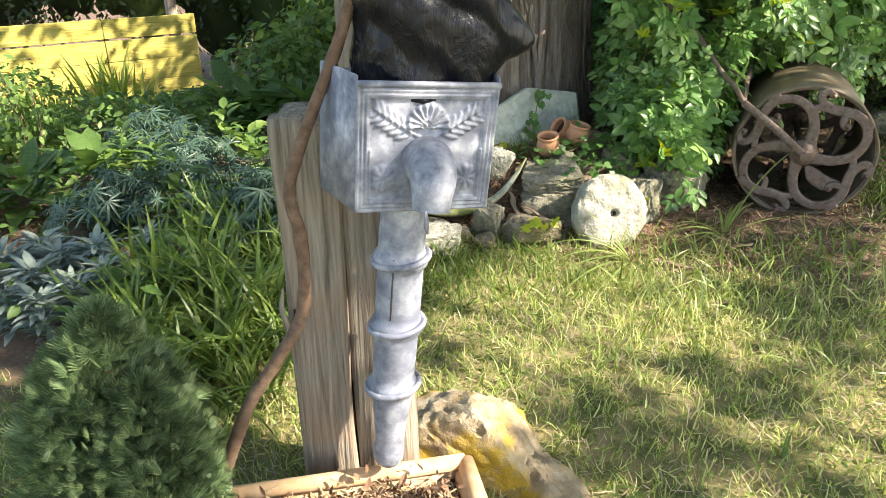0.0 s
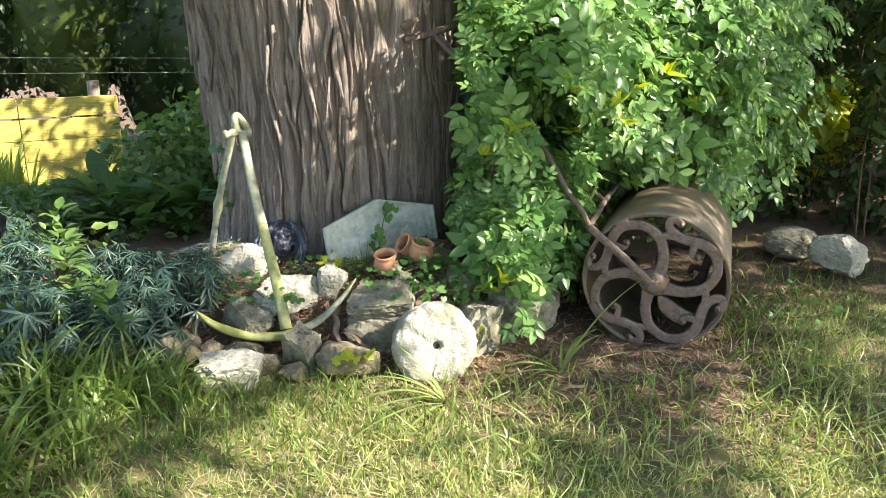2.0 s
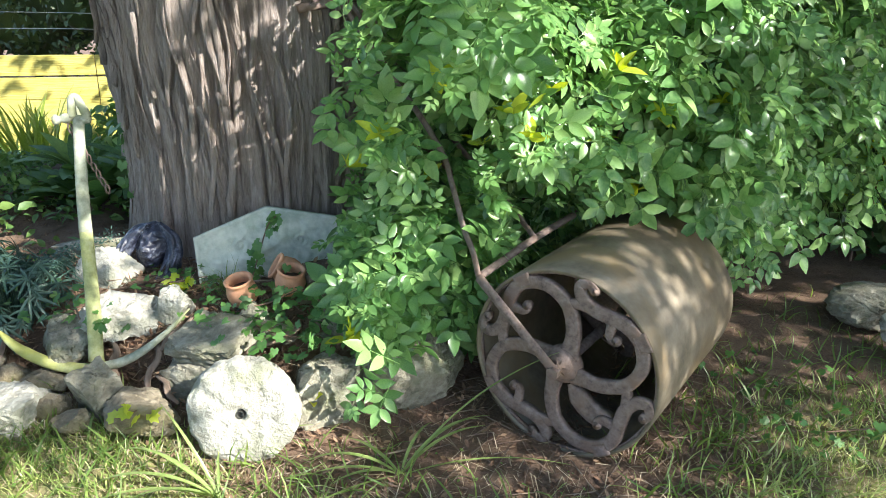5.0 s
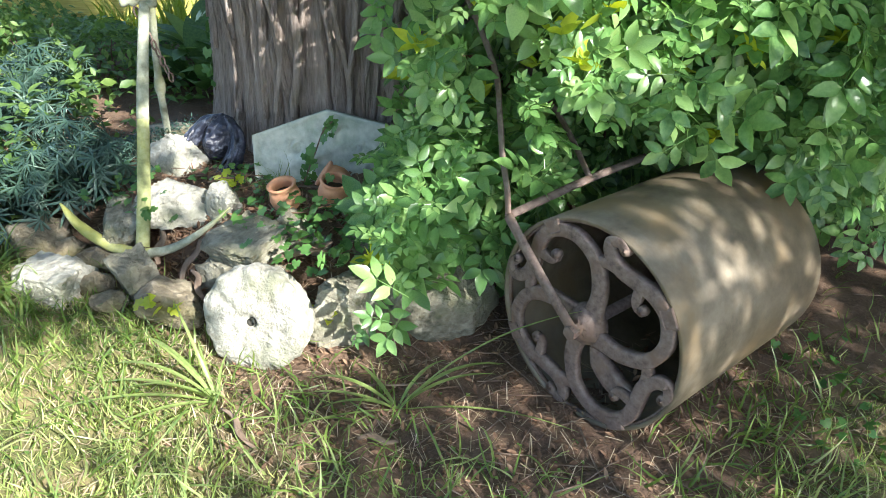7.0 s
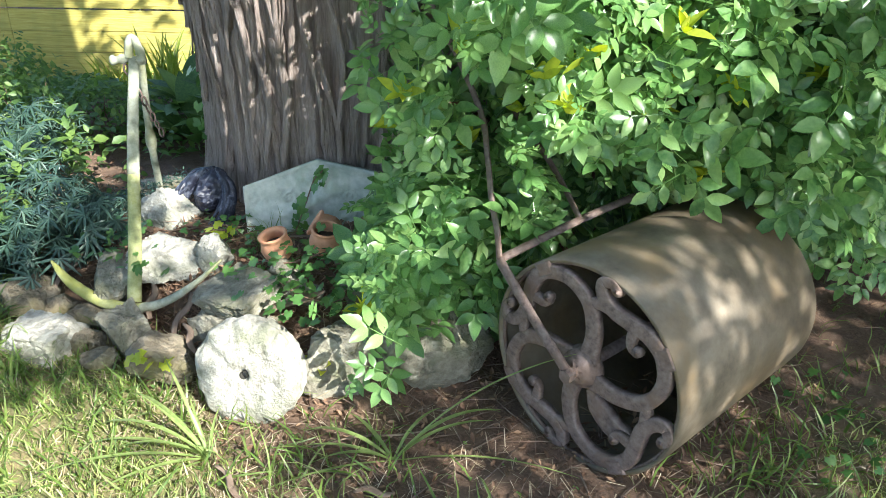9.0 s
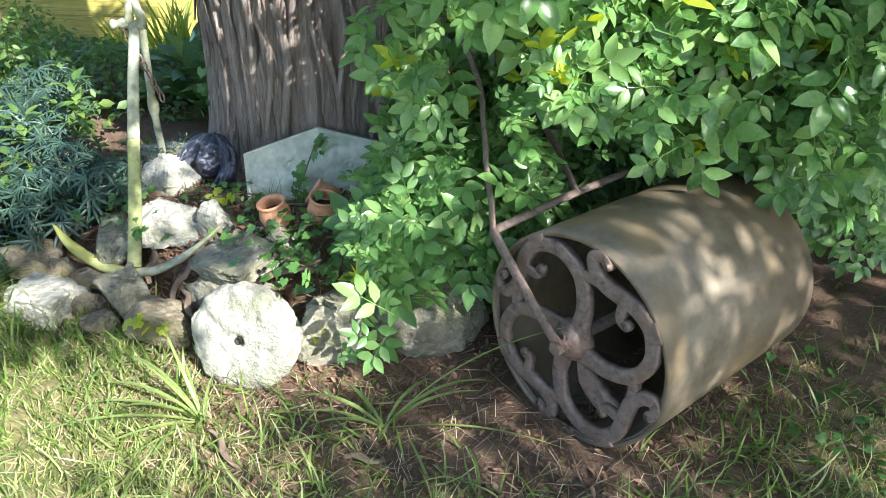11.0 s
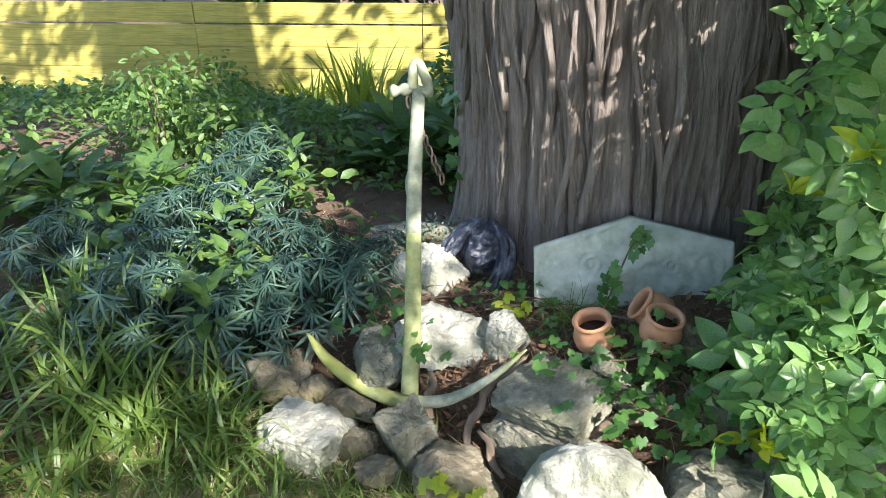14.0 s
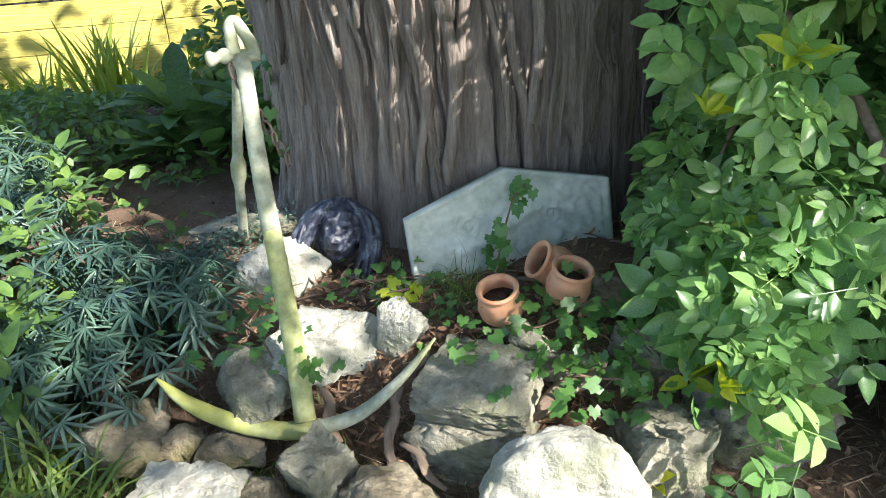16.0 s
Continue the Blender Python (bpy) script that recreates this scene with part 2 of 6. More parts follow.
def smooth(a, b, v):
    k = np.clip((v - a) / (b - a), 0, 1)
    return k * k * (3 - 2 * k)


def thing(name, label, category, at=(0, 0, 0), group="", kind=""):
    ob = new(name)
    ob.location = at
    ob.empty_display_size = 0.1
    return tagged(ob, label, category, group, kind)


def put_mesh(name, verts, faces, material, parent=None, label="", shade=True, kind=""):
    me = bpy.data.meshes.new(name)
    me.from_pydata(verts if isinstance(verts, list) else np.asarray(verts).tolist(), [], faces if isinstance(faces, list) else np.asarray(faces).tolist())
    me.materials.append(material)
    if shade:
        me.shade_smooth()
    ob = new(name, me)
    if parent:
        ob.parent = parent
    return tagged(ob, label, kind=kind)


def part(name, bm, material, parent=None, label="", shade=True, kind=""):
    me = bpy.data.meshes.new(name)
    bmesh.ops.recalc_face_normals(bm, faces=bm.faces)
    bm.to_mesh(me)
    bm.free()
    me.materials.append(material)
    if shade:
        me.shade_smooth()
    ob = new(name, me)
    if parent:
        ob.parent = parent
    return tagged(ob, label, kind=kind)


def frames_along(pts):
    """Tangent, side and up at each point of a path."""
    pts = np.asarray(pts, float)
    tan = np.gradient(pts, axis=0)
    tan /= np.linalg.norm(tan, axis=1)[:, None] + 1e-9
    side = np.cross(tan[0], (0, 0, 1.0))
    if np.linalg.norm(side) < 0.1:
        side = np.cross(tan[0], (0, 1.0, 0))
    sides = []
    for t in tan:
        side = side - t * (side @ t)
        side /= np.linalg.norm(side) + 1e-9
        sides.append(side.copy())
    sides = np.array(sides)
    return tan, sides, np.cross(sides, tan)


def spline(pts, n):
    """Catmull-Rom through the points, n samples."""
    p = np.asarray(pts, float)
    p = np.vstack([2 * p[0] - p[1], p, 2 * p[-1] - p[-2]])
    u = np.linspace(0, len(p) - 3 - 1e-6, n)
    k = u.astype(int)
    f = (u - k)[:, None]
    a, b, c, d = p[k], p[k + 1], p[k + 2], p[k + 3]
    return 0.5 * (2 * b + (c - a) * f + (2 * a - 5 * b + 4 * c - d) * f**2 + (3 * b - a - 3 * c + d) * f**3)


def tube(pts, radii, sides=10, flat=1.0, rough=0.0, seed=0):
    """Verts and faces of a closed tube; flat squeezes it, rough makes it uneven."""
    pts = np.asarray(pts, float)
    r = np.broadcast_to(np.asarray(radii, float), (len(pts),))
    _, s, u = frames_along(pts)
    a = np.linspace(0, 2 * np.pi, sides, endpoint=False)
    rg = np.random.default_rng(seed)
    k = 1 + rough * rg.normal(size=(len(pts), sides))
    ring = pts[:, None] + (r[:, None] * k)[..., None] * (np.cos(a)[None, :, None] * s[:, None] + flat * np.sin(a)[None, :, None] * u[:, None])
    v = ring.reshape(-1, 3).tolist()
    f = [(i * sides + j, i * sides + (j + 1) % sides, (i + 1) * sides + (j + 1) % sides, (i + 1) * sides + j) for i in range(len(pts) - 1) for j in range(sides)]
    f += [tuple(reversed(range(sides))), tuple(range((len(pts) - 1) * sides, len(pts) * sides))]
    return v, f


def revolve(profile, n=40):
    """A closed profile of (radius, z) turned round z."""
    v, f = [], []
    m = len(profile)
    for i in range(n):
        a = 2 * math.pi * i / n
        v += [(r * math.cos(a), r * math.sin(a), z) for r, z in profile]
    for i in range(n):
        for j in range(m):
            f.append((i * m + j, ((i + 1) % n) * m + j, ((i + 1) % n) * m + (j + 1) % m, i * m + (j + 1) % m))
    return v, f


def box_bm(sx, sy, sz, bevel=0.0, seg=1, at=(0, 0, 0)):
    bm = bmesh.new()
    bmesh.ops.create_cube(bm, size=1)
    bmesh.ops.scale(bm, vec=(sx, sy, sz), verts=bm.verts)
    bmesh.ops.translate(bm, vec=at, verts=bm.verts)
    if bevel:
        bmesh.ops.bevel(bm, geom=bm.edges[:], offset=bevel, segments=seg, affect="EDGES")
    return bm


def roughen(bm, amount, scale, seed=0, stretch=(1, 1, 1)):
    for v in bm.verts:
        p = Vector((v.co.x * stretch[0], v.co.y * stretch[1], v.co.z * stretch[2])) * scale + Vector((seed * 3.7, seed * 1.3, 0))
        v.co += noise.noise_vector(p) * amount


def turns(n, tilt, rng, yaw=None):
    """n random turns: yaw all round, tilted by up to about tilt radians."""
    yaw = rng.uniform(0, 2 * np.pi, n) if yaw is None else yaw
    a, b = rng.normal(0, tilt, n), rng.normal(0, tilt, n)
    cy, sy, ca, sa, cb, sb = np.cos(yaw), np.sin(yaw), np.cos(a), np.sin(a), np.cos(b), np.sin(b)
    z, o = np.zeros(n), np.ones(n)
    rz = np.array([[cy, -sy, z], [sy, cy, z], [z, z, o]]).transpose(2, 0, 1)
    rx = np.array([[o, z, z], [z, ca, -sa], [z, sa, ca]]).transpose(2, 0, 1)
    ry = np.array([[cb, z, sb], [z, o, z], [-sb, z, cb]]).transpose(2, 0, 1)
    return rz @ rx @ ry


def scatter(tv, tf, rot, pos, size):
    """Many copies of a small template as one mesh."""
    tv, tf = np.asarray(tv, float), np.asarray(tf, int)
    size = np.asarray(size, float)
    if size.ndim == 1:
        size = size[:, None].repeat(3, 1)
    v = np.einsum("nij,nkj->nki", rot, tv[None] * size[:, None]) + np.asarray(pos)[:, None]
    f = tf[None] + (np.arange(len(pos)) * len(tv))[:, None, None]
    return v.reshape(-1, 3), f.reshape(-1, tf.shape[1])


def joined(parts):
    vs, fs, n = [], [], 0
    for v, f in parts:
        vs.append(np.asarray(v, float))
        fs += [tuple(int(i) + n for i in q) for q in f]
        n += len(v)
    return np.concatenate(vs), fs


def leaf_shape(width=0.5, rows=4, fold=0.12, droop=0.15, tip=1.3):
    """A leaf of length 1 along +x, folded on its midrib, in quads."""
    v, f = [], []
    for i in range(rows + 1):
        u = i / rows
        w = width * 0.5 * math.sin(math.pi * min(1, u**0.8)) ** (1 / tip) if 0 < i < rows else 0.012
        z = -droop * u * u
        v += [(u, -w, z + fold * w * 2), (u, 0, z), (u, w, z + fold * w * 2)]
    for i in range(rows):
        a = i * 3
        f += [(a, a + 3, a + 4, a + 1), (a + 1, a + 4, a + 5, a + 2)]
    return np.array(v), np.array(f)


def blade_shape(rows=3, width=0.04, bend=0.35):
    """A grass or strap blade of length 1, arching over towards +x, in quads."""
    v, f = [], []
    x = z = 0.0
    for i in range(rows + 1):
        u = i / rows
        w = width * (1 - u**2.2) * 0.5 + 0.002
        v += [(x, -w, z), (x, w, z)]
        a = 0.1 + bend * 1.7 * (u + 0.5 / rows)
        x, z = x + math.sin(a) / rows, z + math.cos(a) / rows
    for i in range(rows):
        a = i * 2
        f.append((a, a + 1, a + 3, a + 2))
    return np.array(v), np.array(f)


def compound_leaf(leaflets=5, width=0.52):
    """An elder leaf: a stalk with leaflets in pairs and one at the end, about 1 long."""
    lv, lf = leaf_shape(width, 4, 0.16, 0.16)
    out = []
    spots = [(1.0, 0.0)] + [(0.62 - 0.3 * k, s) for k in range((leaflets - 1) // 2) for s in (-1, 1)]
    for u, s in spots:
        a = s * 1.05
        c, d = math.cos(a), math.sin(a)
        r = np.array([[c, -d, 0], [d, c, 0], [0, 0, 1]])
        k = 0.55 if s == 0 else 0.46
        base = np.array((0.62 if s == 0 else u, 0.02 * s, -0.1 * u * u))
        out.append((lv * k @ r.T + base, lf))
    out.append((np.array([(-0.1, -0.008, 0), (-0.1, 0.008, 0), (0.62, 0.006, -0.04), (0.62, -0.006, -0.04)]), [(0, 1, 2, 3)]))
    return joined(out)


def ground(x, y):
    x, y = np.asarray(x, float), np.asarray(y, float)
    mound = 0.26 * smooth(3.42, 3.95, y + 0.06 * np.sin(3 * x)) * smooth(-0.85, -0.3, x) * (1 - smooth(0.95, 1.5, x + 0.25 * (4.2 - y))) * (1 - 0.5 * smooth(4.9, 6.0, y))
    mound = mound + 0.06 * np.exp(-(((x - 0.70) / 0.2) ** 2) - (((y - 4.22) / 0.16) ** 2))
    bed = 0.06 * smooth(-0.5, -1.0, x) * smooth(2.3, 2.8, y)
    toward = (y - 8.63) * 0.839 - (x + 3.0) * 0.545
    fall = -0.55 * smooth(-3.3, -0.3, toward) * (1 - smooth(-0.5, 2.0, x)) * (1 - smooth(10, 40, y))
    bumps = 0.012 * np.sin(2.3 * x + 1.1 * y) + 0.009 * np.sin(4.1 * y - 2.7 * x)
    return mound + bed + fall + bumps


def bed_at(x, y):
    """1 in planted or mulched ground, 0 in the lawn."""
    edge = 3.16 + 0.10 * np.sin(2.1 * x + 0.6) + 0.05 * np.sin(7 * x) - 0.55 * smooth(0.55, 1.1, x)
    back = smooth(edge, edge + 0.25 + 0.35 * smooth(0.55, 1.1, x), y) * (1 - 0.75 * smooth(2.35, 2.75, x) * (1 - smooth(4.1, 4.6, y)))
    left = smooth(2.0, 2.4, y - 0.08 * (x + 0.3)) * smooth(-0.35, -0.75, x)
    return np.clip(np.maximum(back, left), 0, 1)


def rock_mesh(size, seed, flats=11, sub=4, rough=0.05, boxy=False):
    """An angular stone: a ball cut by random planes and then worn, size its full extents."""
    rg = np.random.default_rng(seed)
    bm = bmesh.new()
    bmesh.ops.create_icosphere(bm, subdivisions=sub, radius=1)
    n = rg.normal(size=(flats, 3))
    n /= np.linalg.norm(n, axis=1)[:, None]
    d = rg.uniform(0.50, 0.86, flats)
    if boxy:
        n = np.concatenate([n[:5], np.eye(3), -np.eye(3)])
        n[5:] += rg.normal(0, 0.13, (6, 3))
        n /= np.linalg.norm(n, axis=1)[:, None]
        d = np.concatenate([d[:5] + 0.12, rg.uniform(0.50, 0.60, 6)])
    off = Vector(rg.uniform(-50, 50, 3))
    for v in bm.verts:
        p = np.array(v.co)
        k = n @ p
        r = np.min(np.where(k > 0.05, d / np.maximum(k, 0.05), 9))
        r = min(r, 0.98)
        q = Vector(p * r)
        r *= 1 + rough * (noise.fractal(q * 2.2 + off, 0.9, 2.2, 4) * 1.6) + rough * 0.9 * noise.fractal(q * 8 + off, 0.7, 2.1, 4) - rough * 1.3 * max(0, 0.12 - abs(noise.noise(q * 2.6 + off))) / 0.12
        v.co = Vector(p * r)
    lo = [min(v.co[i] for v in bm.verts) for i in range(3)]
    hi = [max(v.co[i] for v in bm.verts) for i in range(3)]
    for v in bm.verts:
        v.co = Vector([(v.co[i] - (lo[i] + hi[i]) / 2) / (hi[i] - lo[i]) * size[i] for i in range(3)])
    return bm


def stone(at, size, turn, seed, material, label, flats=11, group="rockery stones", boxy=False):
    """A stone of the rockery; at is its middle."""
    ob = part("rock", rock_mesh(size, seed, flats, 5, 0.05, boxy), material)
    ob.data.set_sharp_from_angle(angle=radians(30))
    ob.location, ob.rotation_euler = at, [radians(a) for a in turn]
    return tagged(ob, label, "rock", group)

# ---- the ground ----
def graded(lo, hi, step, far):
    mid = list(np.arange(lo, hi + 1e-6, step))
    out, k, p = [], step, hi
    while p < far:
        k *= 1.35
        p += k
        out.append(p)
    left, k, p = [], step, lo
    while p > -far:
        k *= 1.35
        p -= k
        left.append(p)
    return np.array(left[::-1] + mid + out)


def build_ground():
    xs, ys = graded(-4.0, 4.5, 0.045, 400), graded(-0.5, 8.5, 0.045, 400)
    gx, gy = np.meshgrid(xs, ys)
    z = ground(gx, gy)
    near = (np.abs(gx) < 5) & (gy > -1) & (gy < 9)
    z = z + np.where(near, RNG.normal(0, 0.004, z.shape), 0)
    nx = len(xs)
    v = np.stack([gx, gy, z], -1).reshape(-1, 3)
    i = (np.arange(len(ys) - 1)[:, None] * nx + np.arange(nx - 1)[None]).ravel()
    f = np.stack([i, i + 1, i + nx + 1, i + nx], -1)
    ob = put_mesh("ground", v, f, EARTH)
    tagged(ob, "garden ground of lawn, bare brown earth and mulch", "ground", kind="structure")
    lawn = 1 - bed_at(v[:, 0], v[:, 1])
    col = ob.data.color_attributes.new("cover", "FLOAT_COLOR", "POINT")
    rgba = np.ones((len(v), 4))
    rgba[:, 0] = lawn
    col.data.foreach_set("color", rgba.ravel())
    return ob


build_ground()


# ---- the old trunk ----
TRUNK = np.array((0.21, 4.93))


def build_trunk():
    root = thing("tree", "huge old conifer trunk with stringy grey-brown furrowed bark", "tree", (TRUNK[0], TRUNK[1], 0.2))
    nu, hs = 1000, np.concatenate([np.linspace(-0.25, 1.75, 180), np.linspace(1.85, 9.0, 20)])
    v = []
    for h in hs:
        flare = 0.07 * math.exp(-max(h, 0) / 0.22) + 0.03 * math.exp(-max(h, 0) / 1.2)
        lean = -0.095 * h
        for j in range(nu):
            a = 2 * math.pi * j / nu
            c, s = math.cos(a), math.sin(a)
            r = 0.68 + flare * (1 + 0.5 * math.sin(5 * a + 1)) + 0.060 * min(max(h, 0), 1.8) - 0.04 * max(h - 1.8, 0)
            p = Vector((c * 3.2, s * 3.2, h * 0.22))
            w = noise.noise(Vector((c * 2, s * 2, h * 1.5))) * 0.25
            r += 0.05 * noise.noise(p * 0.55 + Vector((3, 1, 7)))
            wander = noise.noise(Vector((c * 3.0, s * 3.0, h * 1.0))) * 0.45 + noise.noise(Vector((c * 9, s * 9, h * 6))) * 0.2
            q = Vector((c * 8.6 + w + wander, s * 8.6 - w + wander, h * 0.62))
            crack = min(1.0, abs(noise.noise(q)) / 0.13) ** 0.7
            crack2 = min(1.0, abs(noise.noise(Vector((c * 21 + 2 * wander + 9, s * 21, h * 1.1)))) / 0.16) ** 0.8
            plate = 2.2 * noise.noise(Vector((c * 5.0 + wander * 0.7, s * 5.0 - wander * 0.5, h * 0.8 + 4)))
            low = math.floor(plate)
            step = low + min(1.0, max(0.0, (plate - low - 0.82) / 0.18))
            strip = noise.noise(Vector((c * 42 + 2 * w, s * 42, h * 1.6)))
            r += 0.040 * crack + 0.013 * crack2 - 0.055 + 0.008 * step + 0.007 * strip + 0.005 * noise.noise(Vector((c * 60, s * 60, h * 14)))
            v.append((c * r + lean * 0.6, s * r + lean * 0.2, h))
    f = []
    for i in range(len(hs) - 1):
        for j in range(nu):
            f.append((i * nu + j, i * nu + (j + 1) % nu, (i + 1) * nu + (j + 1) % nu, (i + 1) * nu + j))
    put_mesh("trunk", v, f, BARK, root)
    # peeling strips of bark
    rg = np.random.default_rng(3)
    for k in range(60):
        a = rg.uniform(-2.9, -0.2)
        h0, ln = rg.uniform(0.1, 1.1), rg.uniform(0.25, 0.8)
        n = 9
        r = 0.69 + 0.07 * math.exp(-h0 / 0.22) + rg.uniform(-0.015, 0.015)
        pts = []
        for i in range(n):
            u = i / (n - 1)
            h = h0 + ln * u
            rr = r + 0.060 * h + 0.025 * (2 * u - 1) ** 2 - 0.07 * math.exp(-h0 / 0.22) * u - 0.01 * ln * u
            aa = a + 0.03 * math.sin(5 * u + k)
            pts.append((math.cos(aa) * rr - 0.057 * h, math.sin(aa) * rr - 0.019 * h, h))
        tv, tf = tube(pts, rg.uniform(0.010, 0.024) * np.sin(np.linspace(0.5, 2.7, n)) ** 0.7, 6, 0.35, 0.15, k)
        put_mesh("bark_strip", tv, tf, BARK, root)
    # broken stub
    tv, tf = tube(spline([(0.30, -0.42, 1.16), (0.36, -0.58, 1.19), (0.45, -0.66, 1.24)], 10), np.linspace(0.03, 0.014, 10), 8, 1, 0.08)
    put_mesh("branch_stub", tv, tf, DEADWOOD, root)
    return root


OLD_TREE = build_trunk()


# ---- rockery stones ----
def millstone():
    """Round, rough-dressed stone with a small drilled hole, leaning back."""
    root = thing("round_stone", "round pale limestone with a small drilled hole, leaning on the rockery", "stone")
    bm = bmesh.new()
    bmesh.ops.create_uvsphere(bm, u_segments=72, v_segments=48, radius=1)
    for v in bm.verts:
        p = v.co.copy()
        rr = math.hypot(p.x, p.y)
        a = math.atan2(p.y, p.x)
        # a thick puck: flat faces, blunt edge
        k = 1 / ((rr**4 + abs(p.z) ** 4) ** 0.25)
        p *= k
        edge = 1 + 0.045 * noise.noise(Vector((math.cos(a) * 1.6, math.sin(a) * 1.6, 4))) + 0.02 * noise.noise(Vector((math.cos(a) * 5, math.sin(a) * 5, 1)))
        q = Vector((p.x * 0.182 * edge, p.y * 0.182 * edge, p.z * 0.062))
        q += Vector((0, 0, 1)) * (0.016 * noise.fractal(q * 14, 0.9, 2.1, 4)) + q.normalized() * 0.006 * noise.fractal(q * 40, 0.8, 2, 3)
        if rr * k < 0.085 and p.z > 0:
            q.z -= 0.05 * (1 - (rr * k / 0.085) ** 4)
        v.co = q
    ob = part("stone_body", bm, LIME, root)
    # Dark ring in the dent paints the shade inside the drilled hole.
    tv, tf = revolve([(0.011, -0.02), (0.0135, -0.02), (0.0135, 0.052), (0.011, 0.052)], 20)
    put_mesh("drilled_hole", tv, tf, plain("hole_shadow", (0.03, 0.028, 0.022), 0.95), root, "drilled hole with its inner shade put in as a dark ring")
    root.matrix_world = pose(0.785, 3.385, 0.125, 74, 0, 17)
    return root


millstone()
G = "rockery stones"
stone((-0.045, 3.23, 0.045), (0.28, 0.20, 0.17), (8, -5, 12), 21, LIME, "rugged whitish limestone at the rockery's front edge", boxy=True)
stone((0.222, 3.385, 0.080), (0.155, 0.15, 0.25), (20, 8, -20), 32, STONE, "upright grey wedge-shaped stone under the anchor", boxy=True)
stone((0.555, 3.61, 0.225), (0.31, 0.24, 0.10), (14, -6, -12), 43, STONE, "flat grey-brown slab stone lying on another", boxy=True)
stone((0.54, 3.57, 0.10), (0.31, 0.22, 0.17), (5, 0, -8), 54, STONE, "squared grey stone carrying a flat slab", boxy=True)
stone((0.985, 3.60, 0.09), (0.25, 0.2, 0.26), (-8, 5, 18), 65, STONE, "blocky grey stone beside the round one", boxy=True)
stone((1.22, 3.80, 0.12), (0.46, 0.3, 0.36), (-6, 0, 30), 76, STONE, "large rounded grey stone half hidden under the shrub", 14)
stone((-0.34, 3.34, 0.06), (0.27, 0.24, 0.22), (10, 10, 30), 87, OCHRE, "mossy brown stone among grass at the rockery's end")
stone((-0.15, 3.94, 0.25), (0.28, 0.18, 0.25), (-6, 14, 20), 98, LIME, "white angular limestone behind the anchor's shank")
stone((0.085, 3.70, 0.19), (0.38, 0.26, 0.19), (12, -5, 15), 109, LIME, "flat pale stone in dappled light among ivy")
stone((0.29, 3.77, 0.24), (0.15, 0.12, 0.20), (0, 10, 0), 110, LIME, "small white upright stone among dry litter")
stone((-0.065, 3.57, 0.14), (0.29, 0.2, 0.18), (8, 0, -25), 121, STONE, "grey stone with ivy behind the anchor's arm")
stone((-0.05, 3.42, 0.045), (0.19, 0.14, 0.09), (0, 6, 12), 132, OCHRE, "small brown stone under the anchor's arm")
stone((-0.18, 3.41, 0.06), (0.12, 0.1, 0.1), (0, 0, 40), 133, OCHRE, "small ochre stone tucked in the rockery")
stone((0.09, 3.30, 0.045), (0.15, 0.12, 0.11), (0, 0, 20), 134, OCHRE, "small brown stone in the rockery's foot")
stone((0.20, 3.26, 0.03), (0.13, 0.11, 0.09), (0, 0, 60), 135, OCHRE, "small flat brown stone in the rockery's foot")
stone((0.42, 3.36, 0.06), (0.28, 0.2, 0.17), (0, -8, 8), 143, OCHRE, "ochre-grey stone wedged beside the round one")
stone((0.82, 3.97, 0.30), (0.20, 0.17, 0.15), (0, 0, 10), 154, OCHRE, "brown stone beside the clay pots")
stone((0.64, 3.76, 0.27), (0.16, 0.12, 0.10), (0, 0, -20), 155, STONE, "small brown stone below the clay pots")
stone((0.93, 3.86, 0.24), (0.22, 0.18, 0.16), (0, 0, -10), 156, STONE, "dark stone behind the rockery's front row")
stone((0.73, 3.72, 0.24), (0.18, 0.10, 0.10), (0, 0, 15), 157, STONE, "grey-green stone under ivy leaves")
stone((-0.42, 4.22, 0.24), (0.42, 0.2, 0.1), (0, 0, 25), 165, STONE, "long low grey stone edging the bare path")
stone((-0.70, 4.02, 0.14), (0.3, 0.15, 0.1), (0, 0, 30), 166, STONE, "low stone edging the bare path")
stone((-0.60, 3.28, 0.05), (0.25, 0.22, 0.14), (0, 0, 0), 176, STONE, "grey stone half sunk at the bed's edge")
stone((3.20, 4.72, 0.13), (0.36, 0.26, 0.26), (6, 14, -15), 187, LIME, "pale grey limestone at the edge of the bare earth", 9, "border stones")
stone((3.08, 5.06, 0.10), (0.42, 0.26, 0.20), (0, 0, 15), 188, STONE, "grey stone behind a paler one at the border", 9, "border stones")
stone((3.78, 4.66, 0.13), (0.45, 0.35, 0.30), (0, 0, 20), 189, STONE, "large brownish stone at the border", 9, "border stones")
stone((0.10, 1.79, 0.04), (0.50, 0.34, 0.32), (-16, 14, -38), 201, YELROCK, "large yellow-stained pale rock in the grass beside the post", 8, "post rock")
stone((0.27, 1.66, 0.0), (0.30, 0.22, 0.17), (0, 0, -50), 202, YELROCK, "weathered ochre rock at the foot of a larger one", 9, "post rock")


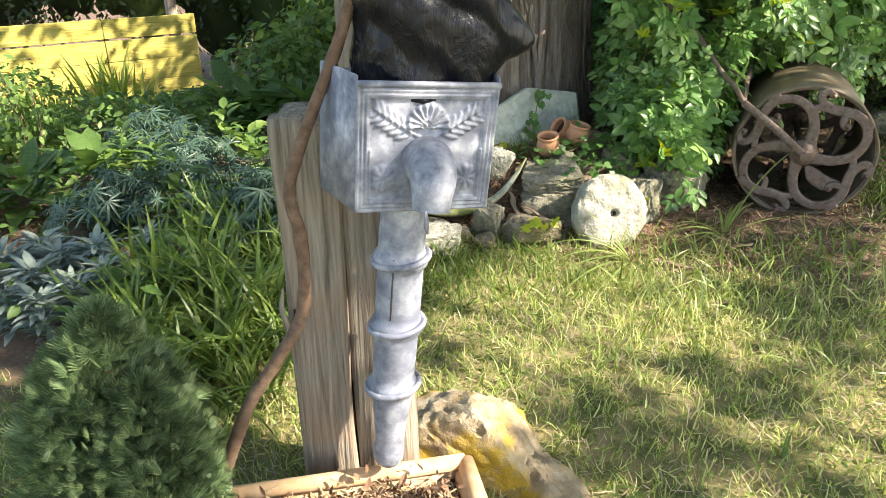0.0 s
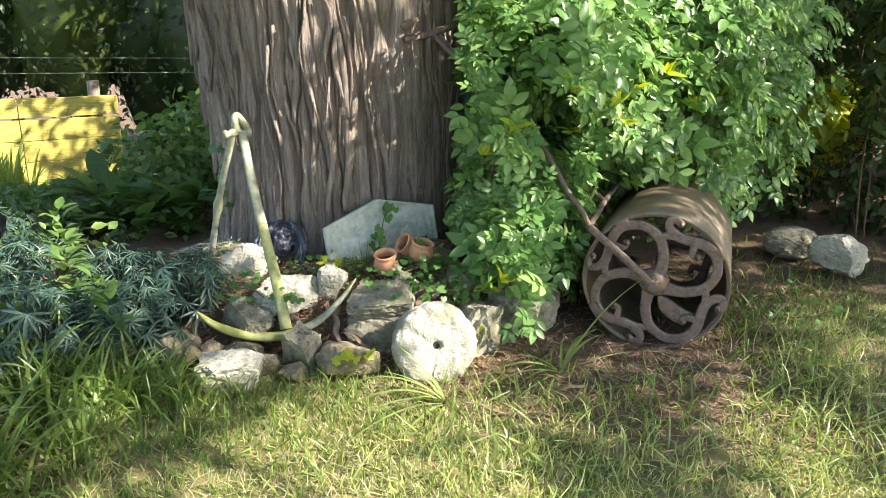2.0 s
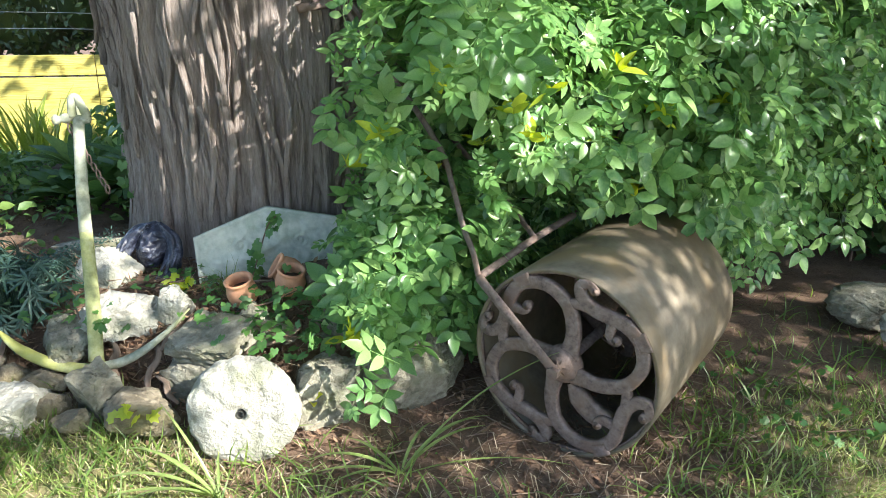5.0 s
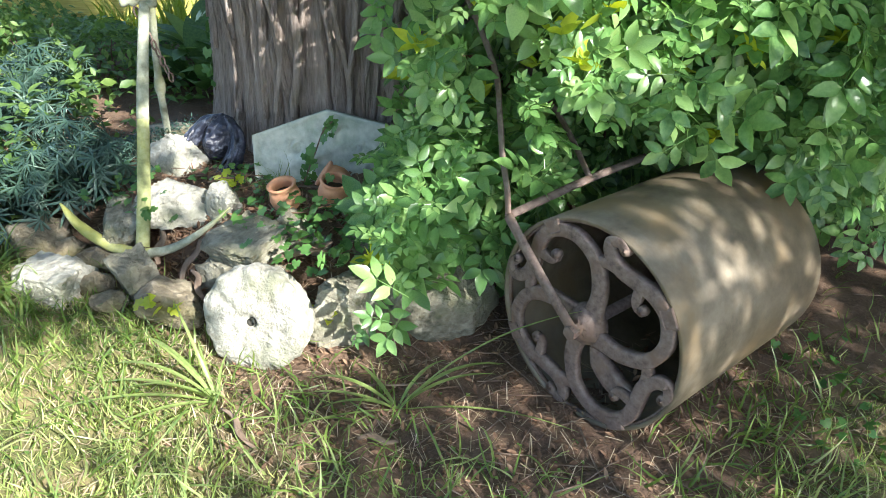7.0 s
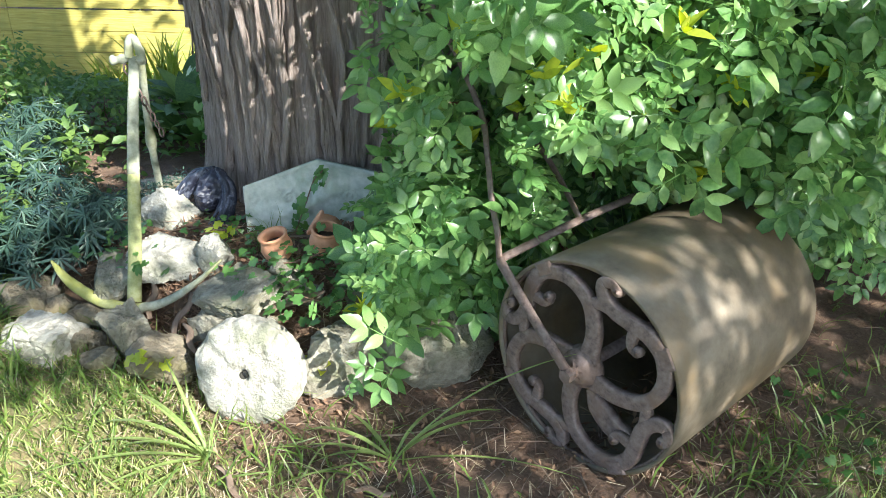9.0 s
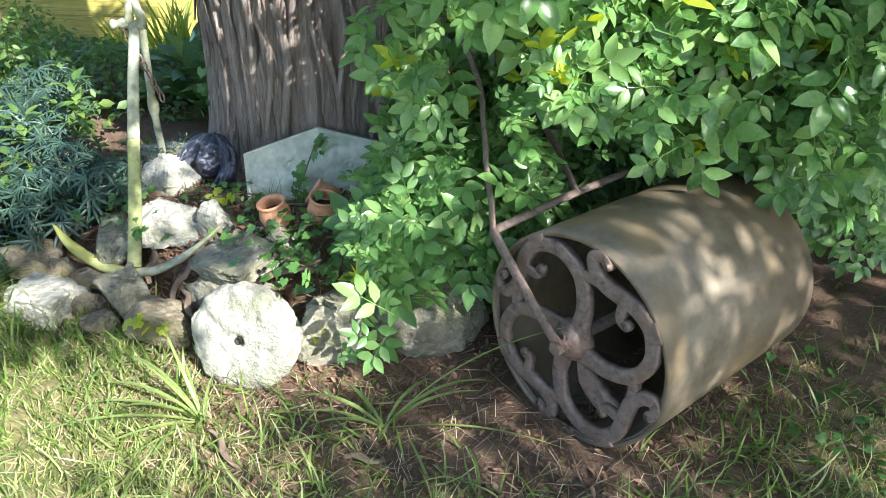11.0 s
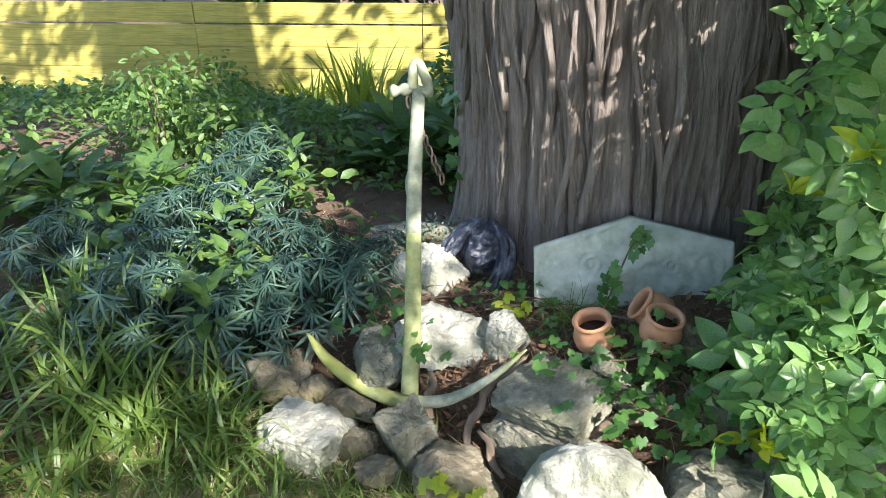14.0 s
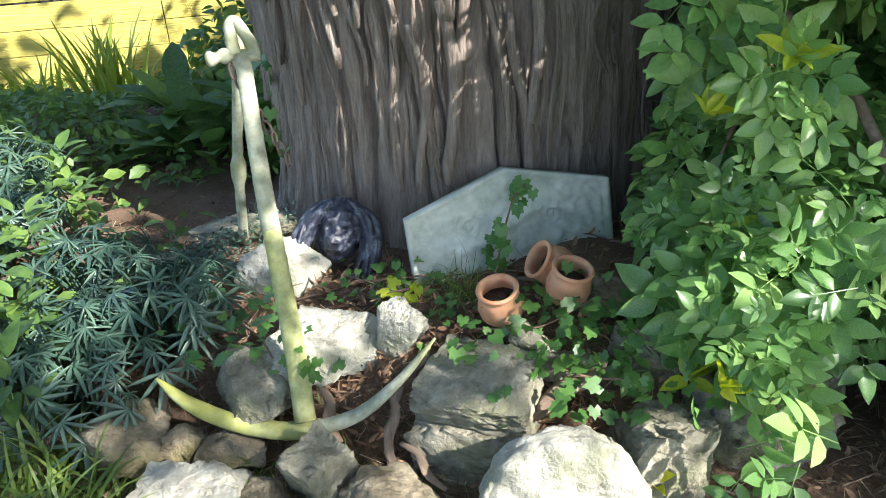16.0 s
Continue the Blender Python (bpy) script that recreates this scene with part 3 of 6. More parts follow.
# ---- garden roller ----
def flat_bar(pts, width, thick, n=60):
    """A flat-sided bar of rectangular section along a plane curve (x, y); thickness along z."""
    p = spline(pts, n)
    t = np.gradient(p, axis=0)
    t /= np.linalg.norm(t, axis=1)[:, None] + 1e-9
    s = np.stack([-t[:, 1], t[:, 0]], -1)
    w = np.broadcast_to(np.asarray(width, float), (n,))[:, None] / 2
    v, b = [], 0.2
    for k in range(n):
        for sx, sz in ((-1, -1 + b), (-1 + b * 1.5, -1), (1 - b * 1.5, -1), (1, -1 + b), (1, 1 - b), (1 - b * 1.5, 1), (-1 + b * 1.5, 1), (-1, 1 - b)):
            q = p[k] + s[k] * w[k] * sx
            v.append((q[0], q[1], thick / 2 * sz))
    f = [(i * 8 + j, i * 8 + (j + 1) % 8, (i + 1) * 8 + (j + 1) % 8, (i + 1) * 8 + j) for i in range(n - 1) for j in range(8)]
    f += [tuple(range(8)), tuple(range((n - 1) * 8, n * 8))]
    return v, f


def polar(path, turn, R):
    """Points given by radius and degrees, turned and scaled; x runs against the sight of someone before the wheel."""
    return [(-r * R * math.cos(radians(a + turn)), r * R * math.sin(radians(a + turn))) for r, a in path]


def scroll_wheel(R, thick):
    """Four arms that leave the hub, sweep round a teardrop opening against the rim and end in a curl on the next arm."""
    out = []
    arm = [(0.06, -60), (0.20, -20), (0.42, -11), (0.66, 1), (0.83, 17), (0.895, 33), (0.86, 46), (0.775, 58), (0.735, 71), (0.80, 81), (0.90, 83), (0.945, 78), (0.915, 73.5)]
    spur = [(0.80, 54), (0.72, 51), (0.655, 47), (0.64, 42), (0.675, 40)]
    for k in range(4):
        w = np.interp(np.linspace(0, 1, 110), [0, 0.12, 0.3, 0.5, 0.66, 0.8, 0.93, 1], [0.22, 0.15, 0.125, 0.14, 0.135, 0.115, 0.085, 0.10]) * R
        out.append(flat_bar(polar(arm, 90 * k, R), w, thick, 110))
        out.append(flat_bar(polar(spur, 90 * k, R), np.linspace(0.11, 0.05, 20) * R, thick * 0.9, 20))
        out.append(flat_bar(polar([(0.86, 33), (0.93, 33), (0.985, 33)], 90 * k, R), 0.19 * R, thick * 1.1, 8))
        out.append(flat_bar(polar([(0.72, 73), (0.70, 82), (0.66, 90)], 90 * k, R), 0.10 * R, thick * 0.9, 8))
        for q in ((0.915, 73.5), (0.675, 40)):
            bx, by = polar([q], 90 * k, R)[0]
            v, f = revolve([(0.0, -thick * 0.6), (0.045 * R, -thick * 0.45), (0.052 * R, 0), (0.045 * R, thick * 0.45), (0.0, thick * 0.6)], 12)
            out.append(([(x + bx, y + by, z) for x, y, z in v], f))
    return joined(out)


def build_roller():
    R, L = 0.330, 0.77
    root = thing("garden_roller", "rusty cast-iron garden roller with scrolled end wheels, handle under the shrub", "garden roller")
    v, f = revolve([(R, 0.0), (R, L), (R - 0.012, L), (R - 0.012, 0.0)], 96)
    # the drum is slightly uneven
    v = [(x * (1 + 0.003 * math.sin(3 * z * 9 + 4 * math.atan2(y, x))), y, z) for x, y, z in v]
    drum = put_mesh("drum", v, f, DRUM, root, "brown iron drum with worn sheen")
    for name, z in (("end_wheel", 0.008), ("end_wheel", L - 0.02)):
        sv, sf = scroll_wheel(R, 0.026)
        w = put_mesh(name, sv, sf, IRON, root, "scrolled openwork iron end")
        w.location = (0, 0, z)
        rv, rf = revolve([(R - 0.011, 0.0), (R - 0.011, 0.014), (R - 0.020, 0.012), (R - 0.020, 0.002)], 72)
        put_mesh("rim", rv, rf, IRON, w)
        hv, hf = revolve([(0.0, -0.036), (0.036, -0.036), (0.044, -0.026), (0.058, -0.016), (0.066, 0.0), (0.066, 0.02), (0.0, 0.02)], 28)
        put_mesh("hub", hv, hf, IRON, w)
    bv, bf = tube([(0, 0, -0.06), (0, 0, L)], 0.018, 14)
    put_mesh("axle", bv, bf, IRON, root)
    nut = bmesh.new()
    bmesh.ops.create_cone(nut, cap_ends=True, segments=6, radius1=0.022, radius2=0.02, depth=0.03)
    o = part("axle_nut", nut, IRON, root, "rounded rusty nut", False)
    o.location = (0, 0, -0.055)
    # balance weight low in the drum
    cv, cf = flat_bar(polar([(0.22, 292), (0.40, 300), (0.58, 309), (0.72, 322)], 0, R), np.interp(np.linspace(0, 1, 30), [0, 0.3, 0.7, 1], [0.02, 0.07, 0.075, 0.03]), 0.03, 30)
    o = put_mesh("counterweight", cv, cf, IRON, root, "curved iron lug low on the wheel")
    o.location = (0, 0, 0.03)
    phi = 0.352
    root.matrix_world = Matrix.Translation((1.787, 3.672, 0.322)) @ Matrix(((-math.cos(phi), 0, math.sin(phi), 0), (math.sin(phi), 0, math.cos(phi), 0), (0, 1, 0, 0), (0, 0, 0, 1)))
    inv = root.matrix_world.inverted()

    def bar(name, pts, r, n=14, flat=0.55, label=""):
        q = [inv @ Vector(p) for p in spline(pts, n)]
        bv, bf = tube([tuple(p) for p in q], r, 8, flat)
        return put_mesh(name, bv, bf, IRON, root, label)

    j1, j2 = (1.482, 3.745, 0.560), (1.617, 4.08, 0.597)
    ax = Vector((1.787, 3.672, 0.322)) - Vector((math.sin(phi), math.cos(phi), 0)) * 0.050
    bar("side_bar", [tuple(ax), (1.645, 3.665, 0.432), j1], 0.019)
    bar("handle_bar", [j1, (1.450, 3.79, 0.625), (1.395, 3.86, 0.69), (1.33, 3.95, 0.80), (1.25, 4.05, 0.91), (1.03, 4.22, 1.10), (0.73, 4.40, 1.37)], 0.0125, 36)
    bar("handle_bar", [j2, (1.455, 4.23, 0.70), (1.27, 4.30, 0.85), (1.02, 4.36, 1.10), (0.75, 4.42, 1.38)], 0.0125, 24)
    bar("cross_bar", [j1, (1.55, 3.91, 0.580), j2, (1.74, 4.36, 0.62)], 0.015, 12)
    bar("handle_grip", [(0.60, 4.29, 1.34), (0.73, 4.40, 1.37), (0.85, 4.47, 1.41)], 0.018, 10, 1.0, "short worn wooden cross handle")
    return root


build_roller()


# ---- the anchor ----
def build_anchor():
    root = thing("anchor", "old iron anchor with lichened yellow-green shank, standing in the rockery", "anchor")
    foot, top = np.array((0.13, 3.49, 0.13)), np.array((-0.115, 3.855, 0.935))
    pts = np.linspace(foot, top, 24)
    pts[:, 0] += 0.004 * np.sin(np.linspace(0, 7, 24))
    v, f = tube(pts, np.linspace(0.027, 0.020, 24), 12, 0.75, 0.012)
    cut = 13 * 12
    low = [q for q in f if max(q) < cut]
    put_mesh("shank", v[:cut], low, LICHEN, root, "lichened yellow-green lower shank")
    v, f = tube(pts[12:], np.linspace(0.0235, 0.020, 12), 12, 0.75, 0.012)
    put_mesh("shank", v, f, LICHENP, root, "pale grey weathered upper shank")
    arm = spline([(-0.245, 3.44, 0.225), (-0.17, 3.44, 0.165), (-0.07, 3.45, 0.12), (0.03, 3.465, 0.10), (0.13, 3.485, 0.105), (0.26, 3.515, 0.155), (0.35, 3.59, 0.225), (0.42, 3.665, 0.31)], 48)
    w = np.interp(np.linspace(0, 1, 48), [0, 0.08, 0.2, 0.45, 0.55, 0.75, 0.92, 1], [0.004, 0.015, 0.023, 0.026, 0.026, 0.021, 0.012, 0.004])
    v, f = tube(arm[:30], w[:30], 12, 0.75, 0.015, 4)
    put_mesh("arm", v, f, LICHEN, root, "curved yellow-lichened arm with a pointed end")
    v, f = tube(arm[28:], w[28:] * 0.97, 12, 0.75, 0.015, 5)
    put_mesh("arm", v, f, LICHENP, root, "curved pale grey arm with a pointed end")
    # ring end of the shank, shackle and pin
    d = (top - foot) / np.linalg.norm(top - foot)
    side = np.array((0.83, 0.35, -0.1))
    k7 = 0.78
    bow = top + k7 * (spline([top + side * 0.038 - d * 0.012, top + side * 0.045 + d * 0.02, top + side * 0.022 + d * 0.07, top + d * 0.105, top - side * 0.022 + d * 0.095, top - side * 0.026 + d * 0.05, top - side * 0.024 - d * 0.005], 30) - top)
    v, f = tube(bow, np.interp(np.linspace(0, 1, 30), [0, 0.1, 0.5, 0.9, 1], [0.021, 0.017, 0.0145, 0.016, 0.02]), 10, 1, 0.03)
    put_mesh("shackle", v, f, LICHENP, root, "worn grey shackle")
    pin = [top - side * 0.085 + (0, -0.02, -0.012), top - side * 0.06 + (0, -0.015, -0.008), top - side * 0.02, top + side * 0.05]
    v, f = tube(spline(pin, 14), [0.012, 0.019, 0.020, 0.019, 0.014, 0.013, 0.019, 0.020, 0.014, 0.013, 0.013, 0.013, 0.018, 0.015], 10, 1, 0.04)
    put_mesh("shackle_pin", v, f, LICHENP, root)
    # the stock, let down behind the shank, and its chain
    a, b = np.array((-0.38, 4.11, 0.25)), np.array((-0.165, 3.93, 0.96))
    pts = spline([a, a * 0.55 + b * 0.45 + (-0.012, 0, 0), b], 20)
    r = np.full(20, 0.016)
    r[8:10] = 0.023
    v, f = tube(pts, r, 10, 1, 0.04)
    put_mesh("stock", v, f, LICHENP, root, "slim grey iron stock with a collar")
    for k in range(9):
        p = top + np.array((-0.018, -0.025, -0.035)) + np.array((0.012, 0.005, -0.030)) * k
        e1 = np.array((0, 0.25, -1.0)) / 1.03
        e2 = np.array((1, 0, 0)) if k % 2 else np.array((0, 1, 0.25)) / 1.03
        link = [p + 0.020 * math.cos(q) * e1 + 0.010 * math.sin(q) * e2 for q in np.linspace(0, 2 * np.pi, 14)]
        v, f = tube(link, 0.0038, 6)
        put_mesh("chain_link", v, f, IRON, root)
    return root


build_anchor()


# ---- carved slab, pots, cast head ----
def build_slab():
    root = thing("carved_slab", "pale green-grey marble slab with a pointed top and worn carving, leaning on the trunk", "carved slab")
    W, H1, H2, T = 0.62, 0.155, 0.255, 0.045
    out = [(-W / 2, -0.05), (W / 2, -0.05), (W / 2, H1 + 0.02), (-0.005, H2), (-W / 2, H1)]
    bm = bmesh.new()
    nx, nz = 90, 40

    def top(x):
        return H1 + (H2 - H1) * (1 - abs(x + 0.005) / (W / 2 + 0.005)) if x < -0.005 else (H1 + 0.02) + (H2 - H1 - 0.02) * (1 - (x + 0.005) / (W / 2 + 0.005))

    grid = []
    for j in range(nz + 1):
        row = []
        for i in range(nx + 1):
            x = -W / 2 + W * i / nx
            h = top(x)
            z = (h + 0.05) * j / nz - 0.05
            edge = min(x + W / 2, W / 2 - x, (h - z), z + 0.08)
            dep = 0.0
            if edge > 0.014:
                dep = -0.006
                # worn scrolls and a reclining form
                for sx, sz, sr in ((-0.13, 0.105, 0.034), (0.12, 0.10, 0.03)):
                    rr, an = math.hypot(x - sx, z - sz), math.atan2(z - sz, x - sx)
                    if rr < sr:
                        dep += 0.008 * math.sin(rr / sr * 9 + an)
                u = x + 0.02
                ridge = math.exp(-(((z - 0.085 - 0.045 * math.sin(u * 11)) / 0.028) ** 2)) * math.exp(-((u / 0.2) ** 4))
                dep += 0.016 * ridge + 0.007 * noise.noise(Vector((x * 45, z * 45, 2)))
            dep += 0.0015 * noise.noise(Vector((x * 30, z * 30, 7)))
            row.append(bm.verts.new((x, -dep, z)))
        grid.append(row)
    back = [bm.verts.new((x, T, z)) for x, z in out]
    for j in range(nz):
        for i in range(nx):
            bm.faces.new((grid[j][i], grid[j][i + 1], grid[j + 1][i + 1], grid[j + 1][i]))
    bm.faces.new(back)
    bm.faces.new([grid[0][i] for i in range(nx, -1, -1)] + [back[0], back[1]])
    bm.faces.new([grid[j][nx] for j in range(nz, -1, -1)] + [back[1], back[2]])
    bm.faces.new([grid[j][0] for j in range(nz + 1)] + [back[4], back[0]])
    half = min(range(nx + 1), key=lambda i: abs(-W / 2 + W * i / nx + 0.005))
    bm.faces.new([grid[nz][i] for i in range(half, -1, -1)][::-1] + [back[3], back[4]])
    bm.faces.new([grid[nz][i] for i in range(nx, half - 1, -1)][::-1] + [back[2], back[3]])
    part("slab_body", bm, SLAB, root)
    root.matrix_world = pose(0.520, 4.140, 0.305, -12, -3.5, 30)
    return root


build_slab()


def build_pot(m, tilt_label, fill=True):
    root = thing("clay_pot", tilt_label, "plant pot", group="small clay pots")
    prof = [(0.0, 0.0), (0.042, 0.0), (0.056, 0.02), (0.060, 0.045), (0.052, 0.078), (0.046, 0.088), (0.054, 0.094), (0.056, 0.102), (0.050, 0.106), (0.043, 0.100), (0.041, 0.09), (0.047, 0.075), (0.053, 0.045), (0.05, 0.02), (0.0, 0.012)]
    v, f = revolve(prof, 40)
    put_mesh("pot_body", v, f, TERRA, root)
    v, f = revolve([(0.0, 0.05), (0.053, 0.05), (0.053, 0.055), (0.0, 0.062)], 24)
    put_mesh("soil", v, f, SOILMIX, root, "dry brown soil and litter")
    root.matrix_world = m
    return root


build_pot(pose(0.552, 3.835, 0.285, 14, -6, 0), "small round terracotta pot standing among ivy in the rockery")
build_pot(pose(0.700, 3.915, 0.315, 12, 4, 40), "small round terracotta pot with dry litter inside")
build_pot(pose(0.69, 4.01, 0.335, 22, -54, 0), "small terracotta pot tipped on its side against a stone")


def build_head():
    """A dark cast ornament, kept as one plain shape with hanging locks."""
    rg = np.random.default_rng(5)
    bm = bmesh.new()
    bmesh.ops.create_icosphere(bm, subdivisions=5, radius=1)
    for v in bm.verts:
        p = v.co.copy()
        q = Vector((p.x * 0.068, p.y * 0.065, p.z * 0.10))
        if p.y < -0.2:
            q.y -= 0.034 * math.exp(-((p.x / 0.4) ** 2) - (((p.z + 0.42) / 0.28) ** 2))
            q.y -= 0.014 * math.exp(-(((abs(p.x) - 0.45) / 0.2) ** 2) - (((p.z - 0.22) / 0.16) ** 2))
            q.y += 0.012 * math.exp(-(((abs(p.x) - 0.36) / 0.13) ** 2) - (((p.z - 0.02) / 0.1) ** 2))
            q.y += 0.008 * math.exp(-((p.x / 0.35) ** 2) - (((p.z + 0.5) / 0.05) ** 2))
        q += noise.noise_vector(p * 4) * 0.007 + noise.noise_vector(p * 11) * 0.0035
        v.co = q
    verts, faces = [v.co[:] for v in bm.verts], [[v.index for v in f.verts] for f in bm.faces]
    bm.free()
    lots = [(verts, faces)]
    for k in range(22):
        sx = -1 if k % 2 else 1
        u = (k // 2) / 10
        x0, z0 = sx * (0.012 + 0.045 * u), 0.095 - 0.05 * u
        out = 0.075 + 0.05 * rg.uniform(0, 1)
        pts = [(x0, -0.02 - 0.03 * rg.uniform(0, 1), z0), (sx * out * 0.85, -0.045 * rg.uniform(0.2, 1), 0.05 - 0.06 * u), (sx * out * 1.1, -0.05 * rg.uniform(0, 1), -0.04 - 0.03 * u), (sx * out * rg.uniform(0.7, 1.15), -0.045, -0.125 - 0.02 * rg.uniform(0, 1))]
        lots.append(tube(spline(pts, 16), 0.017 * np.sin(np.linspace(0.7, 3.0, 16)) + 0.002, 8, 0.6, 0.06, k))
    v, f = joined(lots)
    ob = put_mesh("cast_head", v, f, DARKCAST)
    rm = ob.modifiers.new("fuse", "REMESH")
    rm.mode, rm.voxel_size, rm.use_smooth_shade = "VOXEL", 0.0028, True
    ob.matrix_world = pose(0.0, 4.06, 0.36, -30, 10, 8)
    return tagged(ob, "dark blue-black cast animal-head ornament leaning at the trunk's foot", "ornament")


build_head()


# ---- post, rainwater head, bag, trough ----
def build_post():
    root = thing("timber_post", "weathered split timber post with cracked grey grain", "post")
    for name, w, d, h, at, seed in (("post_left", 0.135, 0.15, 1.03, (-0.249, 1.63), 3), ("post_right", 0.15, 0.13, 1.06, (-0.112, 1.635), 9)):
        bm = bmesh.new()
        nz, na = 60, 44
        ring = []
        for i in range(nz + 1):
            z = -0.12 + (h + 0.12) * i / nz
            row = []
            for j in range(na):
                a = 2 * math.pi * j / na
                c, s = math.cos(a), math.sin(a)
                k = 1 / max(abs(c), abs(s)) ** 0.85
                x, y = c * k * w / 2, s * k * d / 2
                g = noise.noise(Vector((x * 34, y * 34 + seed, z * 1.3))) * 0.006 + noise.noise(Vector((x * 95, y * 95 + seed, z * 2.5))) * 0.0035
                g += noise.noise(Vector((c, s + seed, z * 3))) * 0.012
                zz = z + (0.025 * noise.noise(Vector((x * 30, y * 30, seed))) if i == nz else 0)
                row.append(bm.verts.new((at[0] + x * (1 + g / w * 2) - 0.012 * math.sin(z * 3), at[1] + y * (1 + g / d * 2), zz)))
            ring.append(row)
        for i in range(nz):
            for j in range(na):
                bm.faces.new((ring[i][j], ring[i][(j + 1) % na], ring[i + 1][(j + 1) % na], ring[i + 1][j]))
        bm.faces.new(ring[nz])
        part("post_half", bm, POST, root)
    bm = box_bm(0.075, 0.09, 2.0, 0.012, 2, (-0.150, 1.70, 0.9))
    part("upright", bm, POST, root, "taller pale squared upright")
    v, f = tube(spline([(-0.315, 1.57, 0.52), (-0.330, 1.56, 0.60), (-0.324, 1.56, 0.66)], 10), np.linspace(0.018, 0.003, 10), 7, 0.5, 0.15)
    put_mesh("splinter", v, f, POST, root)
    # Solid dark slit; the shade inside the knot hole is put in its colour.
    v, f = tube([(-0.300, 1.556, 0.56), (-0.300, 1.553, 0.61)], [0.007, 0.005], 8, 0.6, 0.1)
    put_mesh("knot_hole", v, f, plain("knot_shade", (0.035, 0.024, 0.018), 0.95), root, "dark knot hole, its inner shade put into the colour")
    return root


build_post()


def build_stick():
    v, f = tube(spline([(-0.082, 1.411, 1.417), (-0.128, 1.411, 1.249), (-0.175, 1.411, 1.137), (-0.245, 1.420, 0.978), (-0.255, 1.411, 0.913), (-0.242, 1.411, 0.838), (-0.250, 1.402, 0.688), (-0.306, 1.392, 0.585), (-0.400, 1.374, 0.426), (-0.560, 1.360, -0.020)], 44), np.linspace(0.010, 0.0145, 44), 9, 1, 0.07)
    return tagged(put_mesh("crooked_branch", v, f, STICK), "crooked brown dead branch leaning against the post", "branch")


build_stick()


def build_hopper():
    root = thing("rainwater_head", "weathered grey lead rainwater head with shell relief and spout", "rainwater head")
    Wt, Wb, Hh, D = 0.264, 0.256, 0.232, 0.155
    bm = bmesh.new()
    nx, nz = 110, 96
    grid = []
    for j in range(nz + 1):
        v = j / nz
        row = []
        for i in range(nx + 1):
            u = i / nx * 2 - 1
            w = Wb + (Wt - Wb) * v
            x, z = u * w / 2, v * Hh
            e = min((1 - abs(u)) * w / 2, z, Hh - z)
            y = 0.0
            # reeded border
            if e < 0.026:
                y += -0.004 + 0.0025 * math.cos(e * 2 * math.pi / 0.0075)
            else:
                y += 0.003
                # shell
                dx, dz = x, z - 0.158
                rr, an = math.hypot(dx, dz), math.atan2(dz, dx)
                if dz > -0.005 and rr < 0.043:
                    y -= (0.007 + 0.004 * math.cos(an * 18)) * smooth(0.043, 0.036, rr)
                # sprays of leaves on both sides
                ax = abs(x)
                for k in range(6):
                    px, pz = 0.03 + 0.012 * k, 0.142 + 0.0075 * k
                    for up in (-1, 1):
                        th = 0.55 + up * 0.75
                        lx, lz = (ax - px) * math.cos(th) + (z - pz) * math.sin(th), -(ax - px) * math.sin(th) + (z - pz) * math.cos(th)
                        if 0 < lx < 0.03:
                            y -= 0.006 * math.exp(-((lz / (0.0045 * math.sin(math.pi * lx / 0.03) + 0.001)) ** 2))
                stem = (z - 0.138) - 0.6 * (ax - 0.015)
                if 0.005 < ax < 0.1:
                    y -= 0.004 * math.exp(-((stem / 0.003) ** 2))
                # rosettes low at both sides
                dx, dz = ax - 0.078, z - 0.062
                rr, an = math.hypot(dx, dz), math.atan2(dz, dx)
                if rr < 0.028:
                    y -= 0.006 * abs(math.cos(an * 4)) ** 0.7 * smooth(0.028, 0.018, rr)
            y += 0.0015 * noise.noise(Vector((x * 40, z * 40, 5)))
            row.append(bm.verts.new((x, y, z)))
        grid.append(row)
    for j in range(nz):
        for i in range(nx):
            bm.faces.new((grid[j][i], grid[j][i + 1], grid[j + 1][i + 1], grid[j + 1][i]))
    part("front_plate", bm, LEAD, root, "embossed plate with shell, leaf sprays and rosettes")
    for name, s in (("side_plate", -1), ("side_plate", 1)):
        o = part(name, box_bm(0.006, D, Hh * 1.06, 0.002, 2, (0, D / 2, Hh * 0.03)), LEAD, root)
        o.matrix_local = Matrix.Translation((s * (Wt + Wb) / 4 - s * 0.002, 0.002, Hh / 2)) @ Matrix.Rotation(-s * 0.22, 4, "Z") @ Matrix.Rotation(s * (Wt - Wb) / 2 / Hh, 4, "Y")
    part("bottom_plate", box_bm(Wb - 0.004, D, 0.006, 0.002, 2, (0, D / 2 + 0.003, 0.003)), LEAD, root)
    part("back_plate", box_bm(Wb + 0.05, 0.006, Hh, 0.002, 2, (0, D, Hh / 2)), LEAD, root)
    v, f = tube([(-Wt / 2, -0.004, Hh), (Wt / 2, -0.004, Hh)], 0.006, 8)
    put_mesh("rim", v, f, LEAD, root)
    # spout: a domed nose turned down
    sp = spline([(0, 0.01, 0.095), (0, -0.03, 0.096), (-0.003, -0.058, 0.078), (-0.006, -0.068, 0.055), (-0.008, -0.072, 0.026)], 26)
    r = np.interp(np.linspace(0, 1, 26), [0, 0.35, 0.6, 0.85, 1], [0.045, 0.044, 0.040, 0.035, 0.034])
    v, f = tube(sp, r, 28)
    f = f[:-2]
    put_mesh("spout", v, f, LEAD, root, "domed spout with a torn lip")
